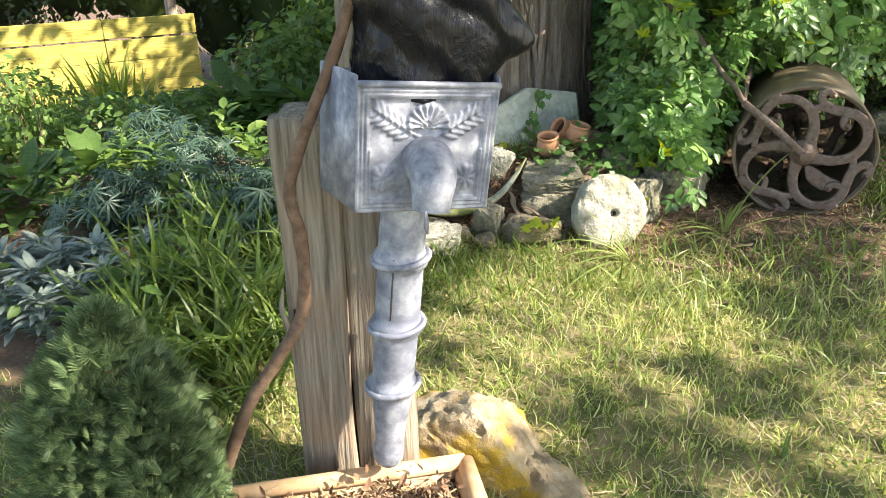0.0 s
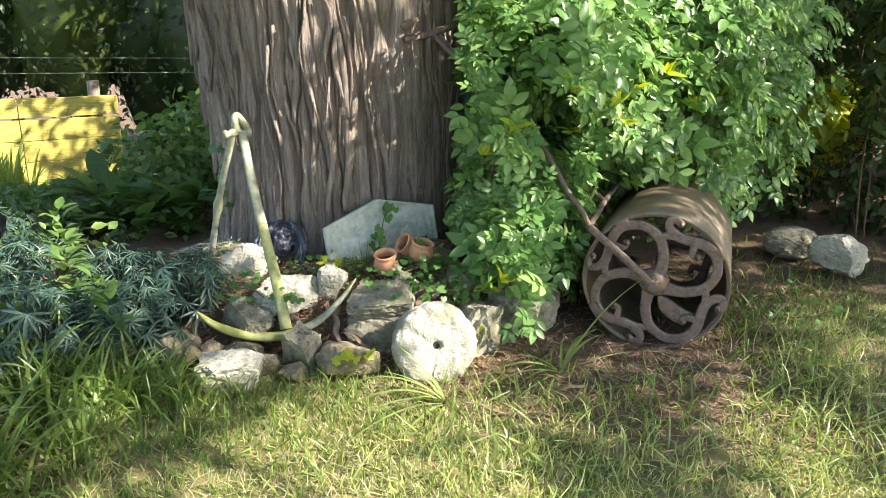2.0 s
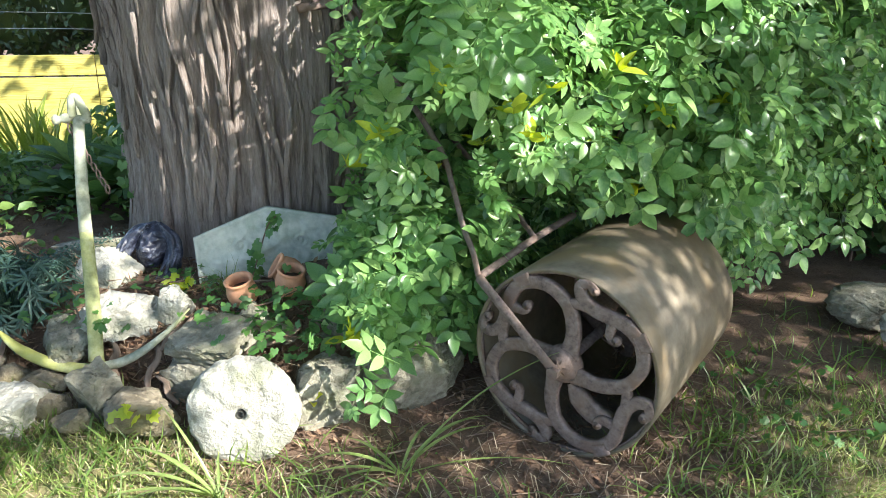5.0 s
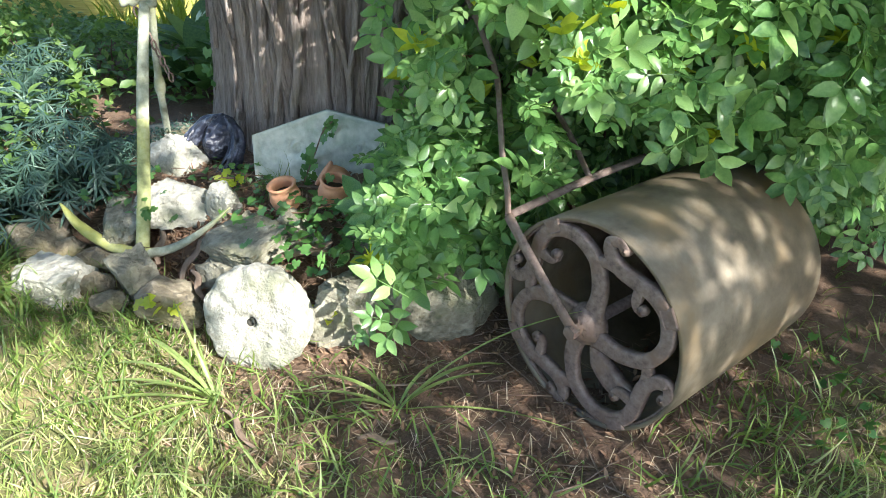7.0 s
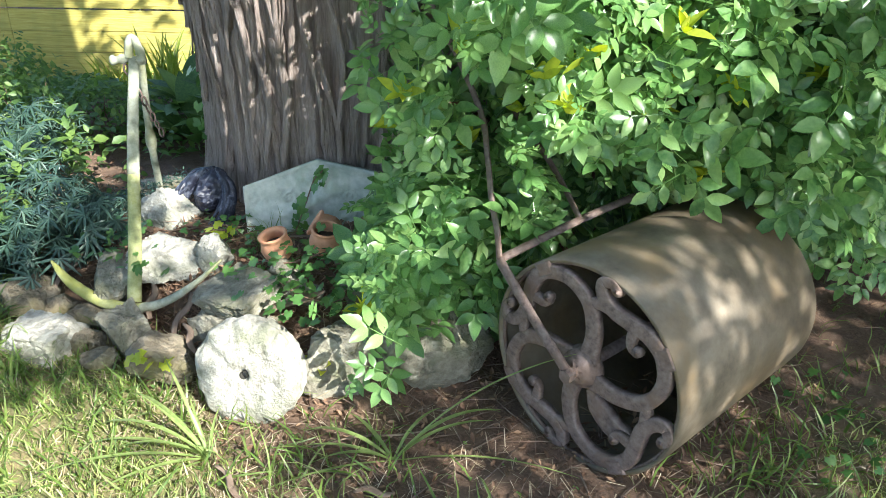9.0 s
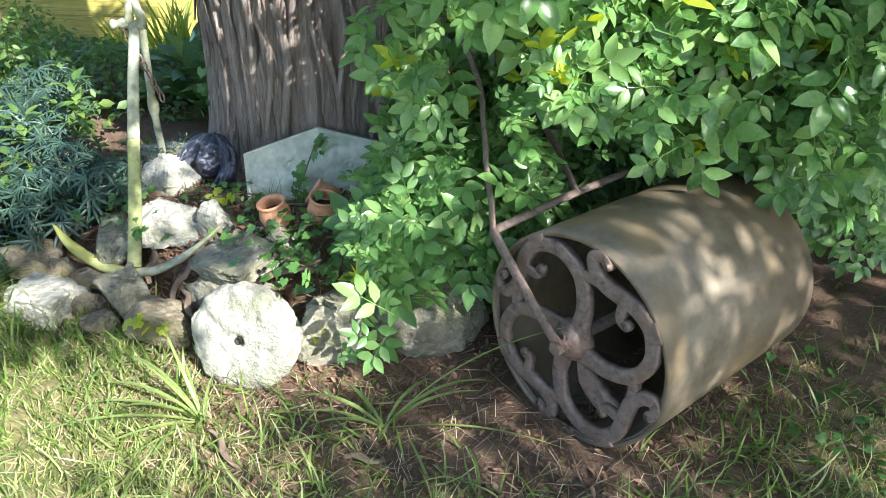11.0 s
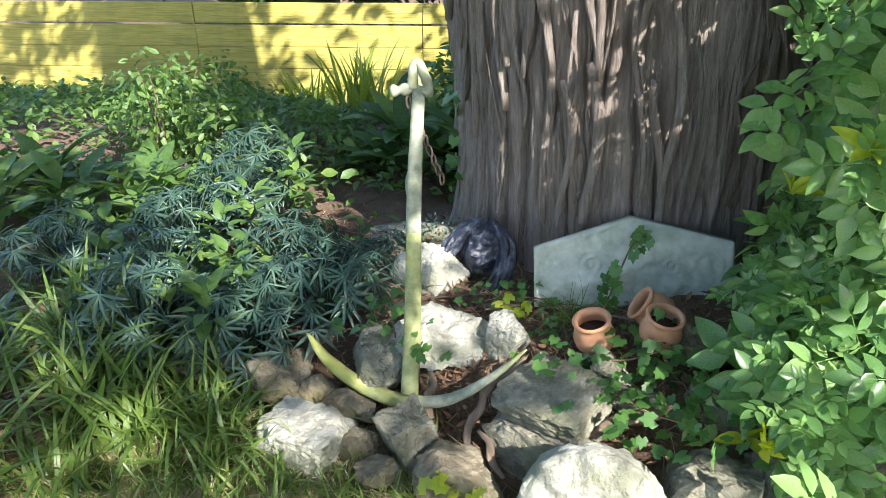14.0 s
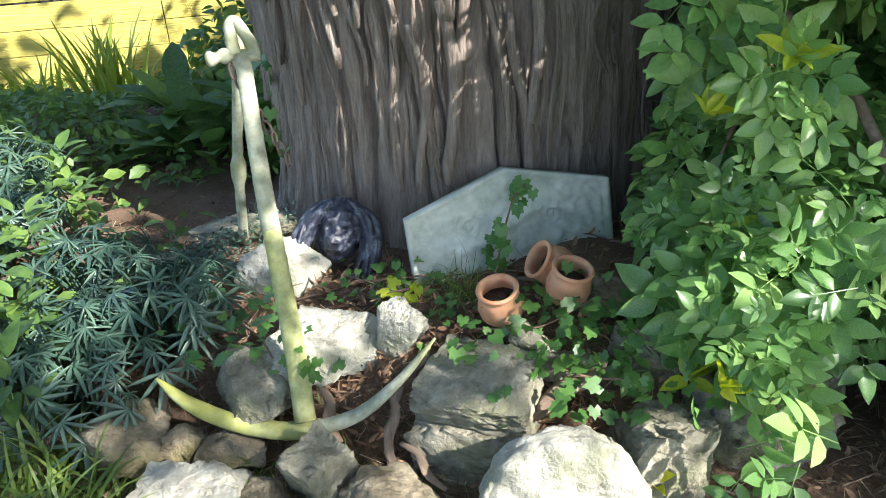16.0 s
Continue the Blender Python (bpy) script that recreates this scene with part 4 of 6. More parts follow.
    # Dark inner tube: its colour stands in for shade inside the spout.
    v, f = tube(sp[:-1] * 1.0 + (0, 0.001, 0), r[:-1] * 0.9, 24)
    put_mesh("spout_shade", v, f[:-2], plain("dark_spout_shade", (0.05, 0.05, 0.06), 0.8), root)
    v, f = tube([(-0.026, -0.098, 0.034), (-0.024, -0.100, 0.006), (-0.020, -0.099, -0.008)], [0.006, 0.007, 0.003], 8, 0.5)
    put_mesh("torn_lip", v, f, LEAD, root)
    root.matrix_world = pose(-0.010, 1.357, 0.915, 0, 5.0, 19) @ Matrix.Scale(0.955, 4)
    return root


build_hopper()


def build_pipe():
    root = thing("lead_downpipe", "grey lead downpipe with raised rings, tapering to a foot", "drainpipe")
    a, b = np.array((-0.045, 1.485, 0.93)), np.array((-0.105, 1.475, 0.262))
    ln = np.linalg.norm(b - a)
    st = [(0.000, 0.046), (0.060, 0.046), (0.143, 0.047), (0.154, 0.054), (0.163, 0.058), (0.174, 0.054), (0.184, 0.047), (0.295, 0.047), (0.305, 0.053), (0.315, 0.058), (0.325, 0.053), (0.336, 0.046), (0.442, 0.045), (0.452, 0.052), (0.462, 0.057), (0.472, 0.052), (0.482, 0.044), (0.560, 0.036), (0.610, 0.033), (0.640, 0.035), (0.660, 0.033), (0.672, 0.025)]
    us = np.linspace(0, 0.672, 90)
    rs = np.interp(us, [s[0] for s in st], [s[1] for s in st])
    pts = a + (b - a) * (us / ln)[:, None]
    v, f = tube(pts, rs, 36)
    put_mesh("pipe_body", v, f, LEAD, root)
    v, f = tube([a + (b - a) * 0.22 + (-0.012, -0.0495, 0), a + (b - a) * 0.42 + (-0.012, -0.0495, 0)], 0.0018, 6)
    put_mesh("seam", v, f, plain("seam_dark", (0.06, 0.06, 0.07), 0.8), root, "dark split seam")
    for s in (0.163, 0.315, 0.462):
        c = a + (b - a) * (s / ln)
        ring = [c + 0.056 * (math.cos(t) * np.array((1, 0, 0.09)) + math.sin(t) * np.array((0, 1, 0))) for t in np.linspace(0, 2 * np.pi, 40)]
        v, f = tube(ring, 0.007, 8)
        put_mesh("raised_ring", v, f, LEAD, root)
    return root


build_pipe()


def build_bag():
    """A black polythene bag tied over something standing in the head."""
    bm = bmesh.new()
    bmesh.ops.create_uvsphere(bm, u_segments=96, v_segments=64, radius=1)
    for v in bm.verts:
        p = v.co.copy()
        a = math.atan2(p.y, p.x)
        h = (p.z + 1) / 2
        rr = math.hypot(p.x, p.y)
        wide = 0.128 + 0.012 * math.sin(h * 3)
        k = (abs(math.cos(a)) ** 3 + abs(math.sin(a)) ** 3) ** (-1 / 3)
        e = min(1.0, 2.6 * rr) ** 0.7
        q = Vector((math.cos(a) * e * k * wide, math.sin(a) * e * k * 0.08, (h - 0.12) * 0.44))
        fold = noise.noise(Vector((math.cos(a) * 2.5, math.sin(a) * 2.5, q.z * 3)))
        diag = abs(noise.noise(Vector((q.x * 7 + q.z * 7, q.z * 4 - q.x * 5, q.y * 6))))
        crease = abs(noise.noise(Vector((q.x * 16 + q.z * 20, q.z * 9 - q.x * 12, q.y * 12))))
        q *= 1 + 0.10 * fold - 0.10 * min(crease, 0.2) + 0.02 * noise.noise(q * 60)
        q += Vector((p.x, p.y, 0)).normalized() * (0.045 * min(diag, 0.3) - 0.012) if rr > 0.05 else Vector()
        # the loose corner blowing out
        t = max(0.0, p.x) ** 3 * math.exp(-(((h - 0.26) / 0.10) ** 2))
        q.x += 0.10 * t
        q.z += -0.01 * t + 0.02 * t * noise.noise(q * 20)
        v.co = q
    ob = part("plastic_bag", bm, BAG)
    ob.matrix_world = pose(-0.003, 1.44, 1.141, 0, 3, 17) @ Matrix.Scale(0.955, 4)
    return tagged(ob, "creased shiny black plastic bag pulled over the rainwater head", "plastic bag")


build_bag()


def build_trough():
    root = thing("planting_trough", "faded terracotta trough full of dead stalks and straw", "planter")
    W, D, Hh, T = 0.62, 0.26, 0.22, 0.03
    for nm, sx, sy, at in (("wall_front", W, T, (0, -D / 2, Hh / 2 - 0.02)), ("wall_back", W, T, (0, D / 2, Hh / 2 - 0.02)), ("wall_end", T, D - T, (-W / 2 + T / 2, 0, Hh / 2 - 0.02)), ("wall_end", T, D - T, (W / 2 - T / 2, 0, Hh / 2 - 0.02))):
        part(nm, box_bm(sx - 0.004, sy - 0.006, Hh, 0.004, 2, at), TROUGH, root)
    rim = [(-W / 2, -D / 2), (W / 2, -D / 2), (W / 2, D / 2), (-W / 2, D / 2)]
    for k in range(4):
        p, q = rim[k], rim[(k + 1) % 4]
        v, f = tube([(p[0], p[1], Hh - 0.012), (q[0], q[1], Hh - 0.012)], 0.022, 12, 0.8)
        put_mesh("rim", v, f, TROUGH, root)
    bm = bmesh.new()
    bmesh.ops.create_grid(bm, x_segments=50, y_segments=24, size=0.5)
    for v in bm.verts:
        v.co = Vector((v.co.x * (W - 0.03), v.co.y * (D - 0.03), 0.165 + 0.02 * noise.noise(v.co * 9)))
    part("soil", bm, SOILMIX, root)
    rg = np.random.default_rng(11)
    n = 1500
    tv = np.array([(-0.5, -0.02, 0), (0.5, -0.02, 0), (0.5, 0.02, 0), (-0.5, 0.02, 0)])
    pos = np.stack([rg.uniform(-W / 2 + 0.04, W / 2 - 0.04, n), rg.uniform(-D / 2 + 0.03, D / 2 - 0.03, n), 0.175 + rg.exponential(0.012, n)], -1)
    v, f = scatter(tv, [(0, 1, 2, 3)], turns(n, 0.3, rg), pos, np.stack([rg.uniform(0.012, 0.055, n), rg.uniform(0.04, 0.12, n), np.ones(n)], -1))
    put_mesh("thatch", v, f, STRAW, root, "pale dry stalks and chopped straw", False, "stuff")
    lv, lf = leaf_shape(0.5, 3, 0.3, -0.3)
    n = 900
    pos = np.stack([rg.uniform(-W / 2 + 0.04, W / 2 - 0.04, n), rg.uniform(-D / 2 + 0.03, D / 2 - 0.03, n), 0.178 + rg.exponential(0.014, n)], -1)
    v, f = scatter(lv, lf, turns(n, 0.6, rg), pos, rg.uniform(0.010, 0.032, n))
    put_mesh("dead_leaves", v, f, LITTER, root, "curled brown dead leaves", False, "stuff")
    root.matrix_world = pose(-0.205, 1.345, 0.0, 0, 0, 12)
    cup = thing("plastic_cup", "cloudy white plastic lid lying among straw in the trough", "plastic lid")
    v, f = revolve([(0.0, 0.0), (0.022, 0.0), (0.027, 0.05), (0.025, 0.05), (0.020, 0.003), (0.0, 0.003)], 24)
    put_mesh("cup_body", v, f, PLASTIC, cup)
    cup.matrix_world = pose(-0.345, 1.29, 0.195, 60, 20, 0) @ Matrix.Scale(1.35, 4)
    return root


build_trough()


# ---- fence ----
def build_fence():
    root = thing("board_fence", "low fence of wide yellow-green horizontal boards", "fence")
    a = radians(33)
    d = Vector((math.cos(a), math.sin(a), 0))
    end = Vector((-3.0, 8.63, 0)) + d * 0.22
    lengths, pitch, top = (0.98, 2.4, 2.4, 2.4, 2.4), 0.225, 0.480
    mat_row = Matrix.Rotation(a, 4, "Z")
    for k in range(5):
        at = 0.0
        for s, seg in enumerate(lengths):
            h = pitch - (0.020 if k == 0 else 0.004)
            bm = bmesh.new()
            bmesh.ops.create_cube(bm, size=1)
            bmesh.ops.scale(bm, vec=(seg - 0.006, 0.035, h), verts=bm.verts)
            bmesh.ops.subdivide_edges(bm, edges=[e for e in bm.edges if abs((e.verts[0].co - e.verts[1].co).x) > 0.5], cuts=14)
            bmesh.ops.bevel(bm, geom=[e for e in bm.edges if len(e.link_faces) == 2 and e.calc_face_angle(0) > 1], offset=0.004, segments=1, affect="EDGES")
            roughen(bm, 0.004, 2.2, s * 3 + k)
            o = part("board", bm, FENCE, root, shade=False)
            o.matrix_world = Matrix.Translation(end - d * (at + seg / 2) + Vector((0.0, 0.002 * ((s + k) % 2), top - pitch * k - h / 2))) @ mat_row
            at += seg
    for s, u in enumerate((0.22, 0.98, 3.38, 5.78, 8.18)):
        bm = bmesh.new()
        bmesh.ops.create_cone(bm, cap_ends=True, segments=14, radius1=0.068, radius2=0.062, depth=1.5)
        o = part("fence_post", bm, POST, root)
        o.matrix_world = Matrix.Translation(end - d * u + Vector((-math.sin(a), math.cos(a), 0)) * 0.082 + Vector((0, 0, (-0.12 if s == 0 else -0.42)))) @ mat_row
    for z in (0.86, 0.70):
        p = [end - d * (1.8 * k) + Vector((-0.1, 0.16, z + 0.03 * math.sin(k * 2.2))) for k in range(-4, 7)]
        v, f = tube(spline([tuple(q) for q in p], 60), 0.004, 5)
        put_mesh("wire", v, f, WIRE, root)
    return root


build_fence()


# ---- elder shrub over the roller ----
CL5 = compound_leaf(5)
CLV, CLF = CL5[0], CL5[1]
CLF4 = np.array(CLF)


def leaf_turns(normals, rng, spread=0.35, hang=0.35):
    """Turns that lay leaves with their faces near the given normals and tips falling outwards and down."""
    n = normals + rng.normal(0, spread, normals.shape)
    n /= np.linalg.norm(n, axis=1)[:, None]
    out = normals * np.array((1, 1, 0)) + rng.normal(0, 0.7, normals.shape) + np.array((0, 0, -hang))
    x = out - n * (out * n).sum(1)[:, None]
    x /= np.linalg.norm(x, axis=1)[:, None] + 1e-9
    y = np.cross(n, x)
    return np.stack([x, y, n], -1)


def blob_shell(blobs, count, rng, inner=0.55):
    """Points in the outer layer of overlapping ellipsoids, with their outward normals."""
    w = np.array([b[3] * b[4] * b[5] for b in blobs]) ** (2 / 3)
    pick = rng.choice(len(blobs), count, p=w / w.sum())
    b = np.array(blobs)[pick]
    u = rng.normal(size=(count, 3))
    u /= np.linalg.norm(u, axis=1)[:, None]
    r = rng.uniform(inner, 1.0, count) ** 0.7
    lump = 1 + 0.18 * np.sin(u[:, 0] * 5 + pick) * np.sin(u[:, 1] * 4.3 + 2 * pick) * np.sin(u[:, 2] * 4.7)
    p = b[:, :3] + u * b[:, 3:6] * (r * lump)[:, None]
    return p, u


def in_roller(p, grow=0.03):
    ax = np.array((math.sin(0.352), math.cos(0.352), 0))
    q = p - np.array((1.787, 3.672, 0.322))
    s = q @ ax
    d = np.linalg.norm(q - s[:, None] * ax, axis=1)
    return (d < 0.33 + grow) & (s > -0.35) & (s < 0.77 + grow)


def keep_clear(p):
    """Leaves away from the roller's drum and its open end, the slab's front and the trunk's heart."""
    ok = ~in_roller(p)
    ok &= p[:, 2] > ground(p[:, 0], p[:, 1]) + 0.03
    ok &= np.hypot(p[:, 0] - TRUNK[0], p[:, 1] - TRUNK[1]) > 0.66
    ok &= ~((p[:, 0] < 0.80) & (p[:, 2] < 0.62) & (p[:, 1] > 3.7))
    ok &= ~((p[:, 0] > 1.06) & (p[:, 1] < 3.92) & (p[:, 2] < 0.30) & (np.sin(p[:, 0] * 911 + p[:, 2] * 577) > -0.2))
    ok &= ~((p[:, 0] < 1.12) & (p[:, 1] < 3.75) & (p[:, 2] < 0.36))
    ok &= ~((p[:, 0] > 1.32) & (p[:, 1] < 3.72) & (p[:, 2] < 0.7))
    for a, b in (((1.482, 3.745, 0.560), (1.40, 3.84, 0.68)), ((1.40, 3.84, 0.68), (1.25, 4.05, 0.91)), ((1.25, 4.05, 0.91), (1.03, 4.22, 1.10)), ((1.617, 4.08, 0.597), (1.455, 4.23, 0.70)), ((1.455, 4.23, 0.70), (1.27, 4.30, 0.85)), ((1.482, 3.745, 0.560), (1.70, 4.28, 0.61))):
        a, b = np.array(a), np.array(b)
        # the bars lie open to the front
        for push in (0.0, 0.12, 0.24, 0.36):
            o = np.array((0.25, -0.8, 0.55)) * push
            u = np.clip(((p - a - o) @ (b - a)) / ((b - a) @ (b - a)), 0, 1)
            ok &= np.linalg.norm(p - a - o - u[:, None] * (b - a), axis=1) > 0.065
    ok &= ~((p[:, 0] > 1.55) & (p[:, 1] < 3.92 + 0.25 * (p[:, 0] - 1.55)) & (p[:, 2] < 0.85))
    return ok


def elder_shoots(blobs, count, rng):
    """Leafy shoots out of the shrub: opposite pairs of compound leaves up each one, the lower ones larger."""
    base, u = blob_shell(blobs, count, rng, 0.35)
    axis = u * np.array((0.75, 0.75, 0.4)) + np.array((0.15, -0.30, 0.55)) + rng.normal(0, 0.28, u.shape)
    axis /= np.linalg.norm(axis, axis=1)[:, None]
    e1 = np.cross(axis, rng.normal(size=axis.shape))
    e1 /= np.linalg.norm(e1, axis=1)[:, None]
    e2 = np.cross(axis, e1)
    vigour = rng.uniform(0.75, 1.25, count)
    ps, rs, ss = [], [], []
    for node in range(4):
        side = e1 if node % 2 == 0 else e2
        for sign in (-1, 1):
            rise = 0.10 + 0.28 * node
            d = side * sign + axis * rise + np.array((0, 0, -0.12)) + rng.normal(0, 0.16, u.shape)
            d /= np.linalg.norm(d, axis=1)[:, None]
            n = axis + np.array((0.05, -0.12, 0.35)) + rng.normal(0, 0.22, u.shape)
            n -= d * (n * d).sum(1)[:, None]
            n /= np.linalg.norm(n, axis=1)[:, None]
            size = np.array((0.168, 0.152, 0.115, 0.07))[node] * vigour * rng.uniform(0.8, 1.15, count)
            at = base + axis * (0.05 * node * vigour)[:, None] + d * 0.012
            mid, tip = at + d * (size * 0.5)[:, None], at + d * size[:, None]
            ok = keep_clear(at) & keep_clear(mid) & ~in_roller(tip, 0.012) & (tip[:, 0] > 0.84) & (at[:, 0] > 0.86)
            ok &= rng.uniform(0, 1, count) > 0.10
            ps.append(at[ok])
            rs.append(np.stack([d, np.cross(n, d), n], -1)[ok])
            ss.append(size[ok])
    return np.concatenate(ps), np.concatenate(rs), np.concatenate(ss)


def build_elder():
    rg = np.random.default_rng(21)
    root = thing("elder_shrub", "dense green elder shrub with oval leaflets growing over the roller", "shrub")
    blobs = [
        (1.12, 4.12, 0.42, 0.36, 0.34, 0.36), (1.00, 3.92, 0.30, 0.22, 0.22, 0.22), (1.20, 3.68, 0.27, 0.09, 0.09, 0.16), (1.19, 3.60, 0.25, 0.10, 0.08, 0.16), (1.30, 3.98, 0.48, 0.22, 0.28, 0.30),
        (1.05, 4.25, 0.95, 0.34, 0.34, 0.42), (1.45, 4.30, 0.92, 0.42, 0.40, 0.36), (1.35, 4.15, 1.28, 0.42, 0.40, 0.34),
        (1.85, 4.45, 1.05, 0.45, 0.40, 0.36), (2.15, 4.75, 0.95, 0.45, 0.42, 0.42), (1.9, 4.7, 1.45, 0.6, 0.5, 0.40),
        (2.30, 5.05, 0.65, 0.36, 0.36, 0.42), (2.55, 5.35, 0.85, 0.5, 0.5, 0.55), (2.45, 5.3, 1.45, 0.7, 0.6, 0.5),
        (1.55, 4.85, 0.7, 0.6, 0.4, 0.5), (0.95, 4.55, 1.55, 0.35, 0.35, 0.35),
    ]
    p, rot, size = elder_shoots(blobs, 1280, rg)
    # the nearest leaves are parts of their own
    near = np.argsort(p[:, 1] + 0.35 * np.abs(p[:, 0] - 1.3) - 0.2 * p[:, 2])[:290]
    mask = np.ones(len(p), bool)
    mask[near] = False
    v, f = scatter(CLV, CLF4, rot[mask], p[mask], size[mask])
    put_mesh("foliage", v, f, ELDER, root, kind="stuff")
    me = bpy.data.meshes.new("leaf")
    me.from_pydata(CLV.tolist(), [], [tuple(q) for q in CLF])
    me.materials.append(ELDERO)
    me.shade_smooth()
    for k in near:
        o = new("leaf", me)
        o.parent = root
        o.matrix_local = Matrix.Translation(p[k]) @ Matrix(rot[k].tolist()).to_4x4() @ Matrix.Diagonal((size[k], size[k], size[k], 1))
    # young yellow-green tips
    tips = np.array([(1.08, 3.60, 0.34), (1.02, 3.72, 0.26), (1.80, 4.12, 0.98), (1.83, 4.16, 1.06), (1.15, 3.86, 0.62), (1.42, 4.0, 0.95), (0.95, 3.55, 0.10), (1.95, 4.2, 0.78), (2.35, 4.75, 0.80), (1.22, 4.0, 0.80), (1.7, 4.3, 1.25), (1.12, 3.78, 1.00), (1.55, 3.80, 1.10), (1.66, 3.86, 1.16), (1.34, 3.70, 1.18), (2.0, 4.10, 1.06), (1.85, 4.05, 1.22), (2.2, 4.3, 1.1), (0.98, 3.84, 0.86), (2.45, 4.75, 1.0), (1.60, 3.84, 1.02)])
    lv, lf = leaf_shape(0.42, 4, 0.2, 0.1)
    pos = np.repeat(tips, 7, 0)
    rr = turns(len(pos), 0.5, rg)
    tilt = np.array([[0.85, 0, -0.5], [0, 1, 0], [0.5, 0, 0.85]])
    v, f = scatter(lv, lf, rr @ tilt, pos, rg.uniform(0.05, 0.10, len(pos)))
    put_mesh("new_growth", v, f, SHOOT_SUNLIT, root, "yellow-green young leaf tips", kind="stuff")
    # stems
    stems = [[(1.45, 4.75, 0.0), (1.3, 4.4, 0.6), (1.12, 4.1, 0.9), (1.0, 3.95, 0.6)], [(1.5, 4.8, 0.0), (1.5, 4.5, 0.7), (1.45, 4.2, 1.3), (1.3, 4.0, 1.5)], [(1.6, 4.8, 0.0), (1.9, 4.6, 0.8), (2.0, 4.5, 1.3)], [(2.3, 5.2, 0.0), (2.35, 5.1, 0.8), (2.3, 4.9, 1.6)], [(1.4, 4.7, 0.0), (1.2, 4.3, 0.3), (1.15, 3.9, 0.4), (1.15, 3.7, 0.28)], [(1.8, 4.9, 0.0), (1.9, 4.5, 0.95), (1.85, 4.2, 0.95)]]
    for s in stems:
        v, f = tube(spline(s, 26), np.linspace(0.016, 0.004, 26), 7, 1, 0.06)
        put_mesh("stem", v, f, STICK, root)
    return root


build_elder()


# ---- hedge and shrubs behind ----
def leaf_bush(name, label, category, blobs, count, material, size, rng, template=None, inner=0.4, stems=6, at=(0, 0), group="", clear=None):
    root = thing(name, label, category, group=group)
    p, u = blob_shell(blobs, count, rng, inner)
    g = ground(p[:, 0], p[:, 1])
    ok = p[:, 2] > g + 0.02
    if clear is not None:
        ok &= clear(p)
    p, u = p[ok], u[ok]
    up = u + np.array((0, -0.1, 0.6))
    up /= np.linalg.norm(up, axis=1)[:, None]
    tv, tf = template if template is not None else leaf_shape(0.5, 3)
    v, f = scatter(tv, tf, leaf_turns(up, rng, 0.5), p, rng.uniform(size[0], size[1], len(p)))
    put_mesh("foliage", v, f, material, root, kind="stuff")
    for k in range(stems):
        b = blobs[k % len(blobs)]
        x, y = b[0] + rng.uniform(-0.3, 0.3) * b[3], b[1] + rng.uniform(-0.3, 0.3) * b[4]
        z = float(ground(x, y))
        top = (x + rng.uniform(-0.5, 0.5) * b[3], y + rng.uniform(-0.4, 0.4) * b[4], b[2] + 0.7 * b[5])
        q = spline([(x, y, z - 0.05), ((x + top[0]) / 2 + rng.uniform(-0.06, 0.06), (y + top[1]) / 2, (z + top[2]) / 2), top], 12)
        v, f = tube(q, np.linspace(0.02, 0.005, 12) * max(0.4, min(1.4, b[5])), 6, 1, 0.08)
        put_mesh("stem", v, f, STICK, root)
    return root


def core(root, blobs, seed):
    """Solid dark lumps added inside a hedge to shut out the light between its leaves."""
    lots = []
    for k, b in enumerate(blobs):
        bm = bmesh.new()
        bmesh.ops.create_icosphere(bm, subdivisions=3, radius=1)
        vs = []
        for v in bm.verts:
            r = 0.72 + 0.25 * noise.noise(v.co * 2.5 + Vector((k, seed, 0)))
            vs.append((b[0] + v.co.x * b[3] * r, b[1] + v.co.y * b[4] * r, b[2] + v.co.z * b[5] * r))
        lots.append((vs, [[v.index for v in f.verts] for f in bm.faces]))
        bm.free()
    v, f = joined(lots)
    put_mesh("light_block", v, f, DARKLEAF, root, kind="stuff")


RB = np.random.default_rng(31)
hedge_blobs = [(x, 10.2 + 0.35 * math.sin(x * 1.7), 1.4 + 0.3 * math.sin(x), 1.0, 0.9, 1.9) for x in np.arange(-12, 13, 0.9)]
back_hedge = leaf_bush("hedge", "dark dense hedge behind the board fence", "hedge", hedge_blobs, 62000, DARKLEAF, (0.06, 0.12), RB, leaf_shape(0.5, 2), stems=14)
right_blobs = [(x, 7.4 + 0.3 * math.sin(x * 2.1), 1.3, 0.8, 0.7, 1.6) for x in (1.2, 2.0, 2.8, 3.5, 5.5, 6.3, 7.2, 8.2)] + [(4.6, 5.4, 1.35, 0.55, 0.55, 0.9), (5.4, 5.2, 1.0, 0.7, 0.7, 1.2), (4.2, 6.6, 1.9, 0.6, 0.6, 0.7), (3.2, 6.8, 0.4, 0.7, 0.4, 0.6), (5.6, 6.2, 0.8, 0.8, 0.6, 1.0)]
side_hedge = leaf_bush("hedge", "dark evergreen shrubs along the garden's edge", "hedge", right_blobs, 30000, DARKLEAF, (0.06, 0.11), RB, leaf_shape(0.5, 2), stems=14)
# Added solid lumps block light gaps in both hedges.
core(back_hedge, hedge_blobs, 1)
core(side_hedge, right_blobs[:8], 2)


